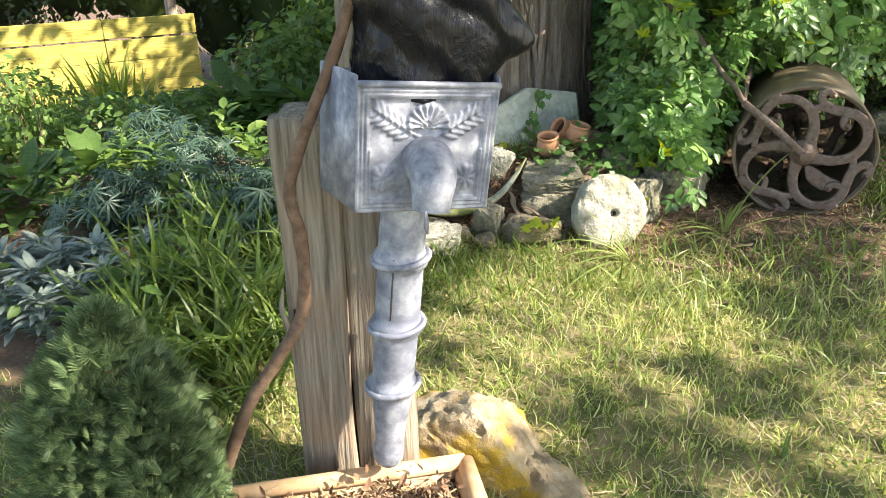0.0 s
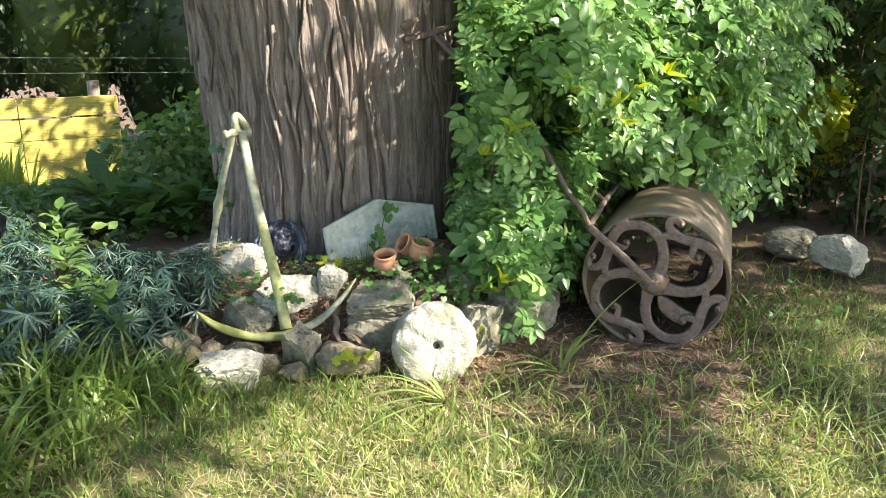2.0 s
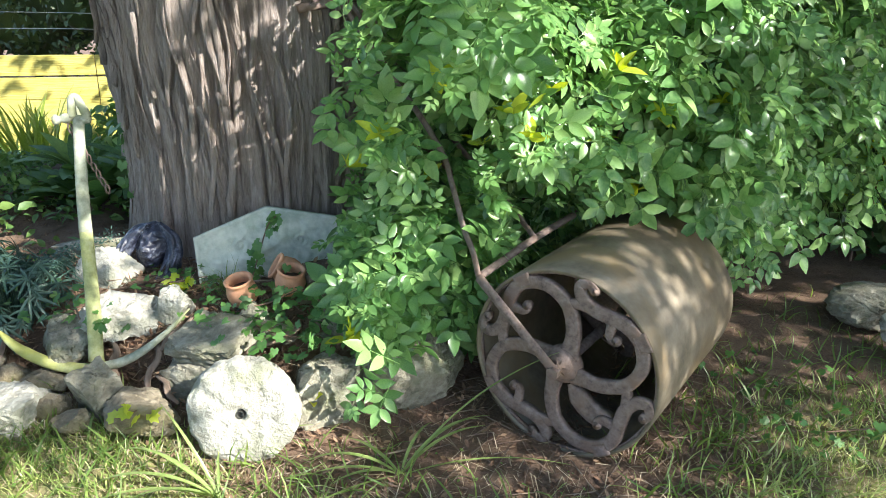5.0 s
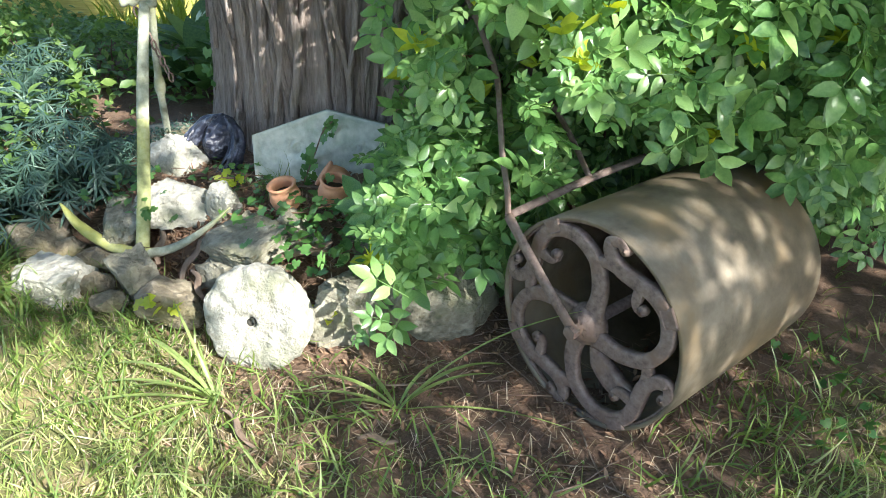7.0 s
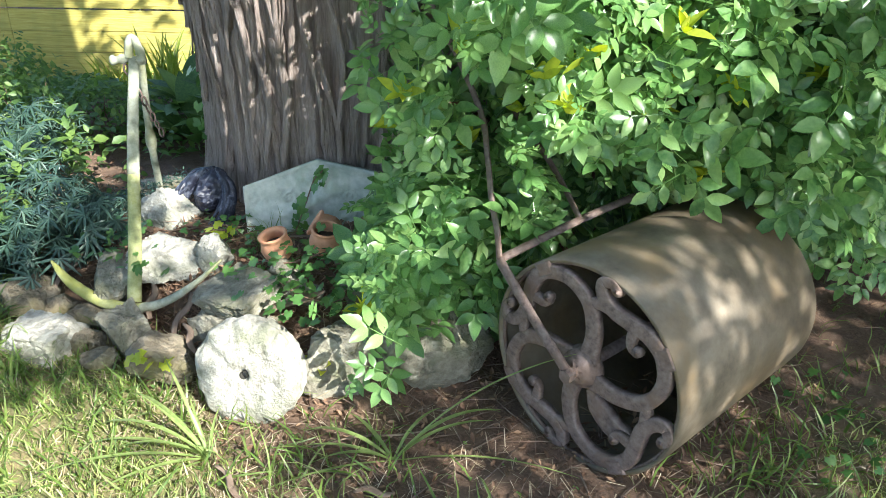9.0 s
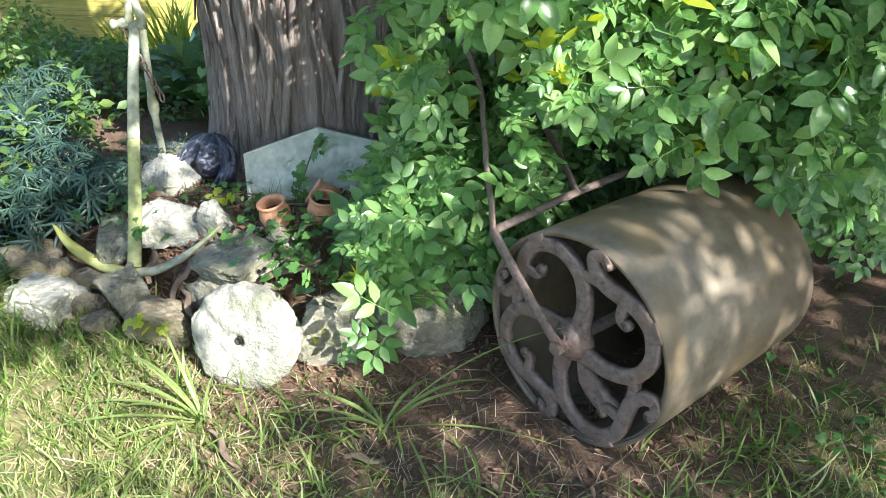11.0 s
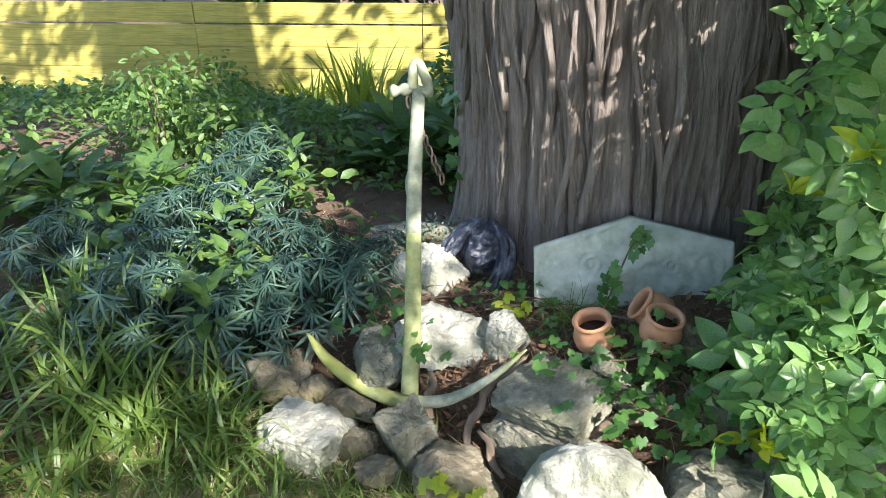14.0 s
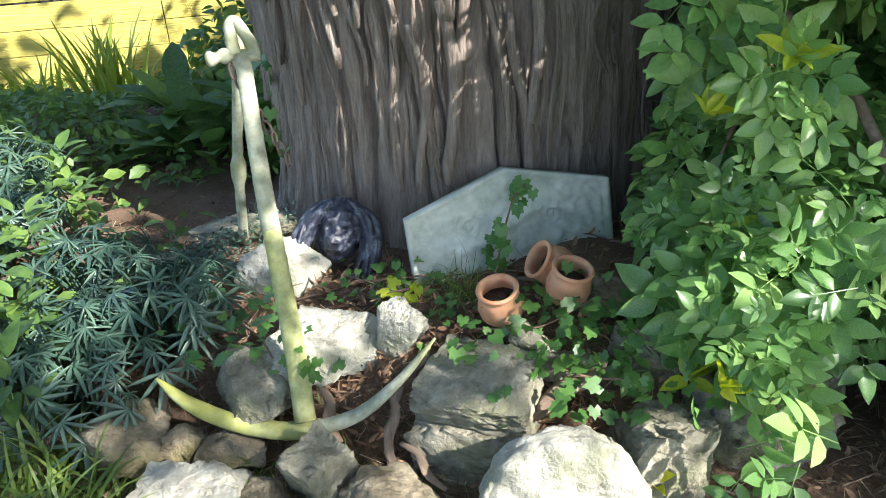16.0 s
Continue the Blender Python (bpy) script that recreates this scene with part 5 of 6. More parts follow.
# ---- wall and door glimpsed behind the shrub ----
def build_wall():
    root = thing("brick_wall", "old red brick outbuilding wall behind the shrubs", "wall", kind="structure")
    part("wall_core", box_bm(3.4, 0.2, 2.6, 0.01, 1, (1.3, 6.9, 1.2)), MORTAR, root)
    bm = box_bm(0.215, 0.03, 0.065, 0.006, 1)
    me = bpy.data.meshes.new("brick")
    bm.to_mesh(me)
    bm.free()
    me.materials.append(BRICK)
    for r in range(15):
        for c in range(12):
            x, z = 0.55 + c * 0.225 + (0.11 if r % 2 else 0), 0.75 + r * 0.076
            if 0.95 < x < 1.62:
                continue
            o = new("brick", me)
            o.parent = root
            o.location = (x, 6.792 + 0.003 * ((r * 7 + c * 3) % 3), z)
    door = thing("metal_door", "green painted metal door with a round hole", "door", kind="structure")
    bm = bmesh.new()
    n = 32
    W, H1, H2, rad, cz = 0.33, 0.1, 1.95, 0.07, 1.52
    ring, outer = [], []
    for k in range(n):
        a = 2 * math.pi * k / n
        ring.append((rad * math.cos(a), cz + rad * math.sin(a)))
        t = 1 / max(abs(math.cos(a)) / W, abs(math.sin(a)) / (H2 - cz if math.sin(a) > 0 else cz - H1))
        outer.append((t * math.cos(a), cz + t * math.sin(a)))
    vs = [[bm.verts.new((x, y, z)) for x, z in q] for q in (ring, outer) for y in (0.0, 0.02)]
    for k in range(n):
        m = (k + 1) % n
        bm.faces.new((vs[0][k], vs[0][m], vs[2][m], vs[2][k]))
        bm.faces.new((vs[1][k], vs[1][m], vs[3][m], vs[3][k]))
        bm.faces.new((vs[0][k], vs[0][m], vs[1][m], vs[1][k]))
        bm.faces.new((vs[2][k], vs[2][m], vs[3][m], vs[3][k]))
    part("door_leaf", bm, DARKGREEN, door, shade=False)
    for x in (-0.36, 0.36):
        part("jamb", box_bm(0.06, 0.05, 2.0, 0.006, 1, (x, 0.0, 1.0)), DARKGREEN, door)
    door.location = (1.28, 6.72, 0.0)


build_wall()


# ---- lawn ----
def lawn_points(n, x0, x1, y0, y1, rng, want):
    x, y = rng.uniform(x0, x1, n), rng.uniform(y0, y1, n)
    k = rng.uniform(0, 1, n) < want(x, y)
    x, y = x[k], y[k]
    return np.stack([x, y, ground(x, y) - 0.004], -1)


def patchy(x, y):
    return 0.5 + 0.5 * np.sin(2.6 * x + 1.3 * np.sin(1.9 * y)) * np.sin(2.9 * y + 0.8 * np.sin(2.3 * x))


def build_lawn():
    rg = np.random.default_rng(41)
    root = thing("lawn", "short patchy mown grass with dry thatch and clover", "grass", kind="stuff")
    open_lawn = lambda x, y: (1 - bed_at(x, y)) * (0.45 + 0.55 * patchy(x, y))
    tv, tf = blade_shape(2, 0.085, 0.55)
    p = lawn_points(125000, -1.9, 4.3, 0.95, 4.6, rg, open_lawn)
    v, f = scatter(tv, tf, turns(len(p), 0.4, rg), p, rg.uniform(0.02, 0.07, len(p)))
    put_mesh("short_grass", v, f, GRASS, root, kind="stuff")
    tv, tf = blade_shape(3, 0.05, 0.7)
    edge = lambda x, y: np.exp(-(((y - 3.15 - 0.1 * np.sin(2.1 * x)) / 0.2) ** 2)) * 0.5 + 0.05 * (1 - bed_at(x, y)) + 0.8 * np.exp(-(((x - 2.32) / 0.22) ** 2) - (((y - 3.95) / 0.4) ** 2)) + 0.9 * np.exp(-(((x + 0.1) / 0.6) ** 2) - (((y - 2.9) / 0.3) ** 2)) + 0.30 * np.exp(-(((x - 3.0) / 0.7) ** 2) - (((y - 4.6) / 0.5) ** 2))
    p = lawn_points(38000, -1.9, 4.0, 1.0, 5.4, rg, edge)
    v, f = scatter(tv, tf, turns(len(p), 0.45, rg), p, rg.uniform(0.06, 0.16, len(p)))
    put_mesh("long_grass", v, f, STRAP, root, kind="stuff")
    lv, lf = leaf_shape(0.9, 2, 0.1, 0.0)
    p = lawn_points(15000, -1.5, 3.5, 1.0, 3.6, rg, lambda x, y: (1 - 0.7 * bed_at(x, y)) * (1 - patchy(x, y)) * 0.7)
    p[:, 2] += rg.uniform(0.008, 0.03, len(p))
    v, f = scatter(lv, lf, turns(len(p), 0.3, rg), p, rg.uniform(0.008, 0.018, len(p)))
    put_mesh("clover", v, f, BEDLEAF, root, kind="stuff")
    # loose long blades on the thin ground before the rockery and beside the roller
    tv, tf = blade_shape(4, 0.035, 0.85)
    thin = lambda x, y: 0.55 * np.exp(-(((y - 2.85) / 0.35) ** 2)) * smooth(0.2, 0.7, x) * (0.15 + 0.85 * patchy(x * 2.1, y * 2.3)) + 1.0 * np.exp(-(((x - 2.45 - 0.4 * (y - 3.4)) / 0.25) ** 2) - (((y - 3.4) / 0.5) ** 2))
    p = lawn_points(16000, 0.1, 3.6, 2.1, 4.4, rg, thin)
    v, f = scatter(tv, tf, turns(len(p), 0.6, rg), p, rg.uniform(0.06, 0.20, len(p)))
    put_mesh("loose_blades", v, f, LOOSE, root, kind="stuff")
    tv = np.array([(-0.5, -0.02, 0), (0.5, -0.02, 0.02), (0.5, 0.02, 0.02), (-0.5, 0.02, 0)])
    p = lawn_points(40000, -1.2, 4.0, 1.0, 4.4, rg, lambda x, y: (0.5 + 0.4 * np.exp(-(((y - 3.3) / 0.35) ** 2))) * (1 - 0.7 * bed_at(x, y)))
    p[:, 2] += rg.uniform(0.005, 0.02, len(p))
    v, f = scatter(tv, [(0, 1, 2, 3)], turns(len(p), 0.25, rg), p, np.stack([rg.uniform(0.02, 0.07, len(p)), rg.uniform(0.03, 0.08, len(p)), np.ones(len(p))], -1))
    put_mesh("thatch", v, f, STRAW, root, kind="stuff")


build_lawn()


def build_litter():
    rg = np.random.default_rng(42)
    root = thing("leaf_litter", "dry brown leaf litter, bark flakes and twigs on bare earth", "leaf litter", kind="stuff")
    lv, lf = leaf_shape(0.45, 3, 0.3, -0.3)
    zone = lambda x, y: bed_at(x, y) * np.exp(-(((x - 1.2) / 1.9) ** 2) - (((y - 3.6) / 1.1) ** 2))
    p = lawn_points(20000, -1.5, 4.0, 2.4, 5.6, rg, zone)
    p[:, 2] += rg.uniform(0.004, 0.02, len(p))
    v, f = scatter(lv, lf, turns(len(p), 0.45, rg), p, rg.uniform(0.010, 0.036, len(p)))
    put_mesh("dry_leaves", v, f, LITTER, root, kind="stuff")
    near = lambda x, y: np.exp(-(((x - 0.35) / 0.5) ** 2) - (((y - 3.68) / 0.28) ** 2))
    p = lawn_points(9000, -0.7, 1.3, 3.2, 4.3, rg, near)
    p[:, 2] += rg.uniform(0.004, 0.03, len(p))
    v, f = scatter(lv, lf, turns(len(p), 0.6, rg), p, np.stack([rg.uniform(0.012, 0.05, len(p)), rg.uniform(0.01, 0.03, len(p)), rg.uniform(0.01, 0.03, len(p))], -1))
    put_mesh("bark_crumbs", v, f, LITTER, root, kind="stuff")
    tw, tg = tube([(-0.5, 0, 0), (0, 0.03, 0.02), (0.5, 0, 0)], 0.012, 4)
    tg = [q for q in tg if len(q) == 4]
    p = lawn_points(3200, -1.2, 4.0, 2.5, 5.4, rg, zone)
    p[:, 2] += 0.012
    v, f = scatter(tw, tg, turns(len(p), 0.15, rg), p, rg.uniform(0.05, 0.22, len(p)))
    put_mesh("twigs", v, f, DEADWOOD, root, kind="stuff")
    # flakes of bark and wood lying about the rockery
    for k, (x, y, z, ln, w, a, tilt) in enumerate([(0.76, 3.64, 0.24, 0.24, 0.026, 55, 12), (0.35, 3.52, 0.13, 0.2, 0.014, 110, 25), (0.18, 3.53, 0.13, 0.17, 0.014, 130, 20), (0.06, 3.62, 0.2, 0.16, 0.016, 60, 10), (-0.27, 3.52, 0.14, 0.18, 0.015, 100, 25), (0.36, 3.66, 0.2, 0.18, 0.014, 75, 25), (1.37, 3.22, 0.02, 0.12, 0.012, 20, 5), (1.0, 3.05, 0.015, 0.2, 0.010, 160, 3), (2.05, 3.35, 0.015, 0.22, 0.008, 30, 3), (0.60, 4.0, 0.3, 0.3, 0.008, 10, 5), (0.45, 3.45, 0.1, 0.16, 0.012, 150, 15), (1.25, 3.42, 0.02, 0.4, 0.005, 40, 3)]):
        v, f = tube(spline([(-ln / 2, 0, 0), (-ln / 6, 0.012, 0.006), (ln / 5, -0.008, 0.004), (ln / 2, 0.004, 0)], 12), w * np.sin(np.linspace(0.6, 2.6, 12)), 9, 0.22, 0.14, k)
        o = tagged(put_mesh("bark_flake", v, f, DEADWOOD), "brown flake of dead wood lying in the rockery", "dead wood", "wood flakes")
        o.matrix_world = pose(x, y, z, 0, -tilt, a)


build_litter()


# ---- plants of the bed ----
def ribbon_plant(name, label, at, blades, length, material, seed, spread=0.6, width=0.05, group="", bend=0.9, base=0.03):
    rg = np.random.default_rng(seed)
    x, y = at
    root = thing(name, label, "plant", (x, y, float(ground(x, y))), group)
    for lot in range(3):
        n = max(1, blades // 3)
        tv, tf = blade_shape(7, width, bend * (0.5 + 0.45 * lot))
        pos = np.stack([rg.normal(0, base, n), rg.normal(0, base, n), np.full(n, -0.01)], -1)
        v, f = scatter(tv, tf, turns(n, 0.18 * spread / 0.6, rg), pos, rg.uniform(length * 0.6, length * 1.1, n))
        if lot == 0:
            vs, fs = v, f
        else:
            vs, fs = np.concatenate([vs, v]), np.concatenate([fs, f + len(vs)])
    put_mesh("foliage", vs, fs, material, root, kind="stuff")
    return root


for k, (x, y, n, ln) in enumerate([(-0.62, 2.86, 60, 0.38), (-0.36, 3.02, 45, 0.3), (-0.85, 2.62, 70, 0.42), (-0.62, 2.52, 60, 0.42), (-0.9, 3.02, 60, 0.4), (-1.05, 2.75, 50, 0.38), (-0.33, 3.22, 30, 0.25), (-1.1, 2.35, 50, 0.35), (-0.7, 3.12, 40, 0.32), (0.40, 3.20, 26, 0.16), (0.0, 3.10, 40, 0.18), (-0.45, 2.7, 45, 0.3), (-0.48, 2.95, 55, 0.34), (-0.52, 3.2, 45, 0.3), (-0.25, 3.08, 45, 0.26), (-0.7, 2.98, 50, 0.36), (-0.15, 3.0, 35, 0.22), (-1.0, 3.15, 50, 0.38), (-1.06, 2.62, 80, 0.42), (-1.12, 2.42, 70, 0.4), (-0.9, 2.1, 80, 0.34), (-0.72, 2.24, 80, 0.36), (-0.86, 1.88, 70, 0.28), (-0.55, 2.35, 70, 0.34), (-0.98, 2.3, 80, 0.38), (-0.6, 2.05, 60, 0.28), (-0.78, 2.42, 70, 0.4), (-1.05, 1.9, 60, 0.26)]):
    ribbon_plant("strap_leaved_plant", "clump of arching green strap leaves at the bed's edge", (x, y), n, ln, STRAP, 50 + k, group="strap-leaved clumps", width=0.045, base=0.05)
ribbon_plant("iris_clump", "upright yellow-green iris leaves in sunlight", (-2.85, 6.45), 70, 0.62, YUCCA, 73, 0.4, 0.055, "iris clumps", 0.4, 0.1)
ribbon_plant("iris_clump", "upright yellow-green iris leaves near the fence", (-3.4, 6.3), 36, 0.5, YUCCA, 74, 0.4, 0.055, "iris clumps", 0.4, 0.1)
ribbon_plant("grass_tuft", "fine dry grass tuft below the carved slab", (0.42, 3.93), 90, 0.16, STRAP, 75, 1.4, 0.02, "", 1.2, 0.03)


def strap_leaf(base, azimuth, length, rise, fall, width):
    """A long folded leaf that climbs from its base and then arches over; fall bends it back to the ground."""
    n, v, f = 18, [], []
    rise, fall = rise * 0.86, fall * 1.12
    c, d = math.cos(radians(azimuth)), math.sin(radians(azimuth))
    x = z = 0.0
    for i in range(n + 1):
        u = i / n
        w = width * (0.45 + 0.55 * min(1, 3 * u)) * (1 - u**3) + 0.0008
        bend = 0.02 * math.sin(3 * u) * length
        px, py = base[0] + c * x - d * bend, base[1] + d * x + c * bend
        h = max(z, 0.008)
        v += [(px - d * w, py + c * w, base[2] + h + 0.5 * w), (px, py, base[2] + h), (px + d * w, py - c * w, base[2] + h + 0.5 * w)]
        a = radians(rise) - radians(fall) * u
        x, z = x + math.cos(a) * length / n, z + math.sin(a) * length / n
    for i in range(n):
        k = i * 3
        f += [(k, k + 3, k + 4, k + 1), (k + 1, k + 4, k + 5, k + 2)]
    return v, f


def sprawling_plant(label, at, leaves):
    root = thing("strap_leaved_plant", label, "plant", group="strap-leaved clumps")
    base = (at[0], at[1], float(ground(*at)))
    for azimuth, length, rise, fall, width in leaves:
        v, f = strap_leaf(base, azimuth, length, rise, fall, width)
        put_mesh("long_leaf", v, f, LOOSE, root)
    return root


sprawling_plant("pale green strap leaves sprawling before the round stone", (0.845, 3.12), [(160, 0.36, 75, 40, 0.0054), (172, 0.44, 55, 75, 0.0060), (190, 0.50, 48, 85, 0.0066), (205, 0.42, 40, 60, 0.0060), (222, 0.52, 32, 48, 0.0060), (238, 0.34, 30, 45, 0.0066), (182, 0.30, 60, 40, 0.0048), (255, 0.30, 24, 40, 0.0048), (150, 0.22, 62, 40, 0.0048), (212, 0.30, 55, 70, 0.0054), (120, 0.18, 60, 50, 0.0042)])
sprawling_plant("long pale strap leaves sprawling beside the roller", (1.338, 3.375), [(33, 0.66, 62, 34, 0.0042), (52, 0.40, 52, 60, 0.0066), (44, 0.34, 50, 50, 0.0066), (62, 0.44, 40, 62, 0.0060), (160, 0.24, 50, 60, 0.0066), (185, 0.36, 46, 78, 0.0072), (200, 0.30, 34, 50, 0.0060), (20, 0.56, 20, 28, 0.0036), (230, 0.42, 22, 34, 0.0036), (80, 0.26, 60, 70, 0.0054), (212, 0.24, 44, 66, 0.0060)])


def palmate(leaflets=7, spread=2.6, width=0.16):
    lv, lf = leaf_shape(width, 3, 0.25, 0.25)
    out = []
    for k in range(leaflets):
        a = -spread / 2 + spread * k / (leaflets - 1)
        c, s = math.cos(a), math.sin(a)
        out.append((lv * (1 - 0.12 * abs(a)) @ np.array([[c, -s, 0], [s, c, 0], [0, 0, 1]]).T, lf))
    v, f = joined(out)
    return v, np.array(f)


PALM = palmate(7, 3.4, 0.13)


def hellebore(at, seed, leaves=80, r=0.27, h=0.33, label="dark blue-green hellebore with narrow fingered leaves"):
    rg = np.random.default_rng(seed)
    root = thing("hellebore", label, "plant", (*at, float(ground(*at))), "hellebores")
    a, d = rg.uniform(0, 2 * np.pi, leaves), r * np.sqrt(rg.uniform(0, 1, leaves))
    top = np.stack([d * np.cos(a), d * np.sin(a), h * (1 - 0.5 * (d / r) ** 2) * rg.uniform(0.55, 1.1, leaves)], -1)
    out = top * (1, 1, 0) / r + (0, 0, 0.75)
    v, f = scatter(*PALM, leaf_turns(out / np.linalg.norm(out, axis=1)[:, None], rg, 0.3, 0.4), top, rg.uniform(0.05, 0.115, leaves))
    put_mesh("foliage", v, f, HELLE, root, kind="stuff")
    st = []
    for p in top:
        st.append(tube(spline([(p[0] * 0.15, p[1] * 0.15, -0.01), (p[0] * 0.5, p[1] * 0.5, p[2] * 0.7), tuple(p)], 5), 0.0035, 4))
    v, f = joined(st)
    put_mesh("stalk", v, f, HELLE, root, kind="stuff")
    return root


for k, at in enumerate([(-0.55, 3.45), (-0.72, 3.78), (-0.98, 3.40), (-0.40, 3.68), (-1.30, 3.75), (-1.42, 4.1), (-1.5, 3.3), (-0.80, 3.2), (-1.75, 4.45)]):
    hellebore(at, 80 + k)


def rosette(name, label, at, seed, leaves, length, material, width=0.45, h=0.2, group="", upright=0.7):
    """A clump of broad leaves on short stalks."""
    rg = np.random.default_rng(seed)
    root = thing(name, label, "plant", (*at, float(ground(*at))), group)
    lv, lf = leaf_shape(width, 5, 0.15, 0.3)
    a = rg.uniform(0, 2 * np.pi, leaves)
    el = rg.uniform(0.15, upright * 1.5, leaves)
    d = np.stack([np.cos(a) * np.cos(el), np.sin(a) * np.cos(el), np.sin(el)], -1)
    s = np.stack([-np.sin(a), np.cos(a), np.zeros(leaves)], -1)
    rot = np.stack([d, s, np.cross(d, s)], -1)
    pos = d * (1, 1, 0.2) * rg.uniform(0.2, 0.8, leaves)[:, None] * length * 0.6 + np.stack([np.zeros(leaves), np.zeros(leaves), rg.uniform(0, h, leaves)], -1)
    v, f = scatter(lv, lf, rot, pos, rg.uniform(0.6, 1.1, leaves) * length)
    put_mesh("leaves", v, f, material, root, kind="stuff")
    return root


for k, (x, y, s) in enumerate([(-1.36, 2.80, 1), (-1.52, 2.62, 1), (-1.25, 2.62, 0.9), (-1.62, 2.88, 1), (-1.42, 2.45, 0.9), (-1.20, 2.92, 0.8), (-1.75, 2.6, 0.9), (-1.48, 2.74, 1), (-1.34, 2.54, 1), (-1.56, 2.5, 0.9), (-1.72, 2.76, 1), (-2.35, 3.2, 1), (-2.5, 3.35, 1)]):
    rosette("lambs_ear", "silvery felted lamb's ear clump in the bed", (x, y), 100 + k, 120, 0.088 * s, SILVER, 0.34, 0.17, "lamb's ear")
for k, (x, y, s) in enumerate([(-1.2, 5.15, 0.4), (-0.95, 5.4, 0.38), (-1.5, 5.4, 0.36), (-2.1, 3.65, 0.3), (-2.4, 3.4, 0.32), (-1.85, 3.9, 0.28), (-2.6, 3.8, 0.3)]):
    rosette("broad_leaved_plant", "clump of broad dark green leaves in the bed", (x, y), 120 + k, 26, s, BEDLEAF, 0.42, 0.18, "broad-leaved clumps")


for k, (x, y) in enumerate([(-0.88, 3.62), (-1.18, 3.32), (-0.70, 3.52), (-1.40, 3.6), (-1.0, 3.85), (-0.55, 3.3), (-1.65, 3.85), (-1.25, 4.3)]):
    rosette("leafy_weed", "fresh light green weed growing through the hellebores", (x, y), 140 + k, 34, 0.10, BEDLEAF, 0.5, 0.36, "weeds in the bed")


def build_cover():
    rg = np.random.default_rng(43)
    root = thing("ground_cover", "mixed leafy ground cover filling the bed", "ground cover", kind="stuff")
    lv, lf = leaf_shape(0.55, 3, 0.15, 0.2)

    def want(x, y):
        path = np.exp(-(((x + 0.85) / 0.5) ** 2) - (((y - 4.6) / 0.45) ** 2))
        path2 = np.exp(-(((x + 1.9) / 0.5) ** 2) - (((y - 3.0) / 0.4) ** 2))
        return smooth(-0.55, -0.85, x + 0.15 * np.sin(3 * y)) * smooth(2.2, 2.6, y) * (1 - path) * (1 - 0.9 * path2)

    p = lawn_points(26000, -7.0, 0.2, 2.2, 8.0, rg, lambda x, y: want(x, y) * np.where(y > 4.2, 1, 0.6))
    hump = 0.10 + 0.20 * patchy(p[:, 0] * 1.3, p[:, 1] * 1.2) - 0.08 * smooth(5.0, 6.5, p[:, 1])
    p[:, 2] += rg.uniform(0.1, 1.0, len(p)) ** 0.6 * hump
    v, f = scatter(lv, lf, turns(len(p), 0.5, rg), p, rg.uniform(0.035, 0.085, len(p)))
    put_mesh("small_leaves", v, f, BEDLEAF, root, kind="stuff")
    # low fine-leaved mat beside the bare path
    p = lawn_points(9000, -1.1, -0.2, 3.7, 4.3, rg, lambda x, y: np.exp(-(((x + 0.6) / 0.3) ** 2) - (((y - 4.02) / 0.2) ** 2)))
    p[:, 2] += rg.uniform(0.0, 0.10, len(p))
    v, f = scatter(leaf_shape(0.4, 2)[0], leaf_shape(0.4, 2)[1], turns(len(p), 0.7, rg), p, rg.uniform(0.012, 0.025, len(p)))
    put_mesh("fine_mat", v, f, HELLE, root, kind="stuff")


build_cover()
airy = [(-2.1, 4.6, 0.22, 0.35, 0.3, 0.28), (-2.5, 4.4, 0.38, 0.26, 0.25, 0.34), (-1.8, 4.9, 0.18, 0.35, 0.3, 0.22), (-2.9, 5.0, 0.25, 0.45, 0.4, 0.32)]
leaf_bush("leafy_perennial", "airy light green perennial before the fence", "plant", airy, 2600, BEDLEAF, (0.03, 0.07), RB, stems=10)
side = [(-1.35, 5.9, 0.25, 0.5, 0.4, 0.45), (-0.9, 6.2, 0.4, 0.5, 0.4, 0.6), (-1.4, 6.7, 0.1, 0.4, 0.4, 0.5), (-0.4, 6.4, 0.5, 0.5, 0.4, 0.7), (-0.8, 7.5, 0.5, 0.8, 0.5, 0.8)]
leaf_bush("green_bush", "leafy green bush growing beside the old trunk", "shrub", side, 5200, BEDLEAF, (0.06, 0.12), RB, stems=10)


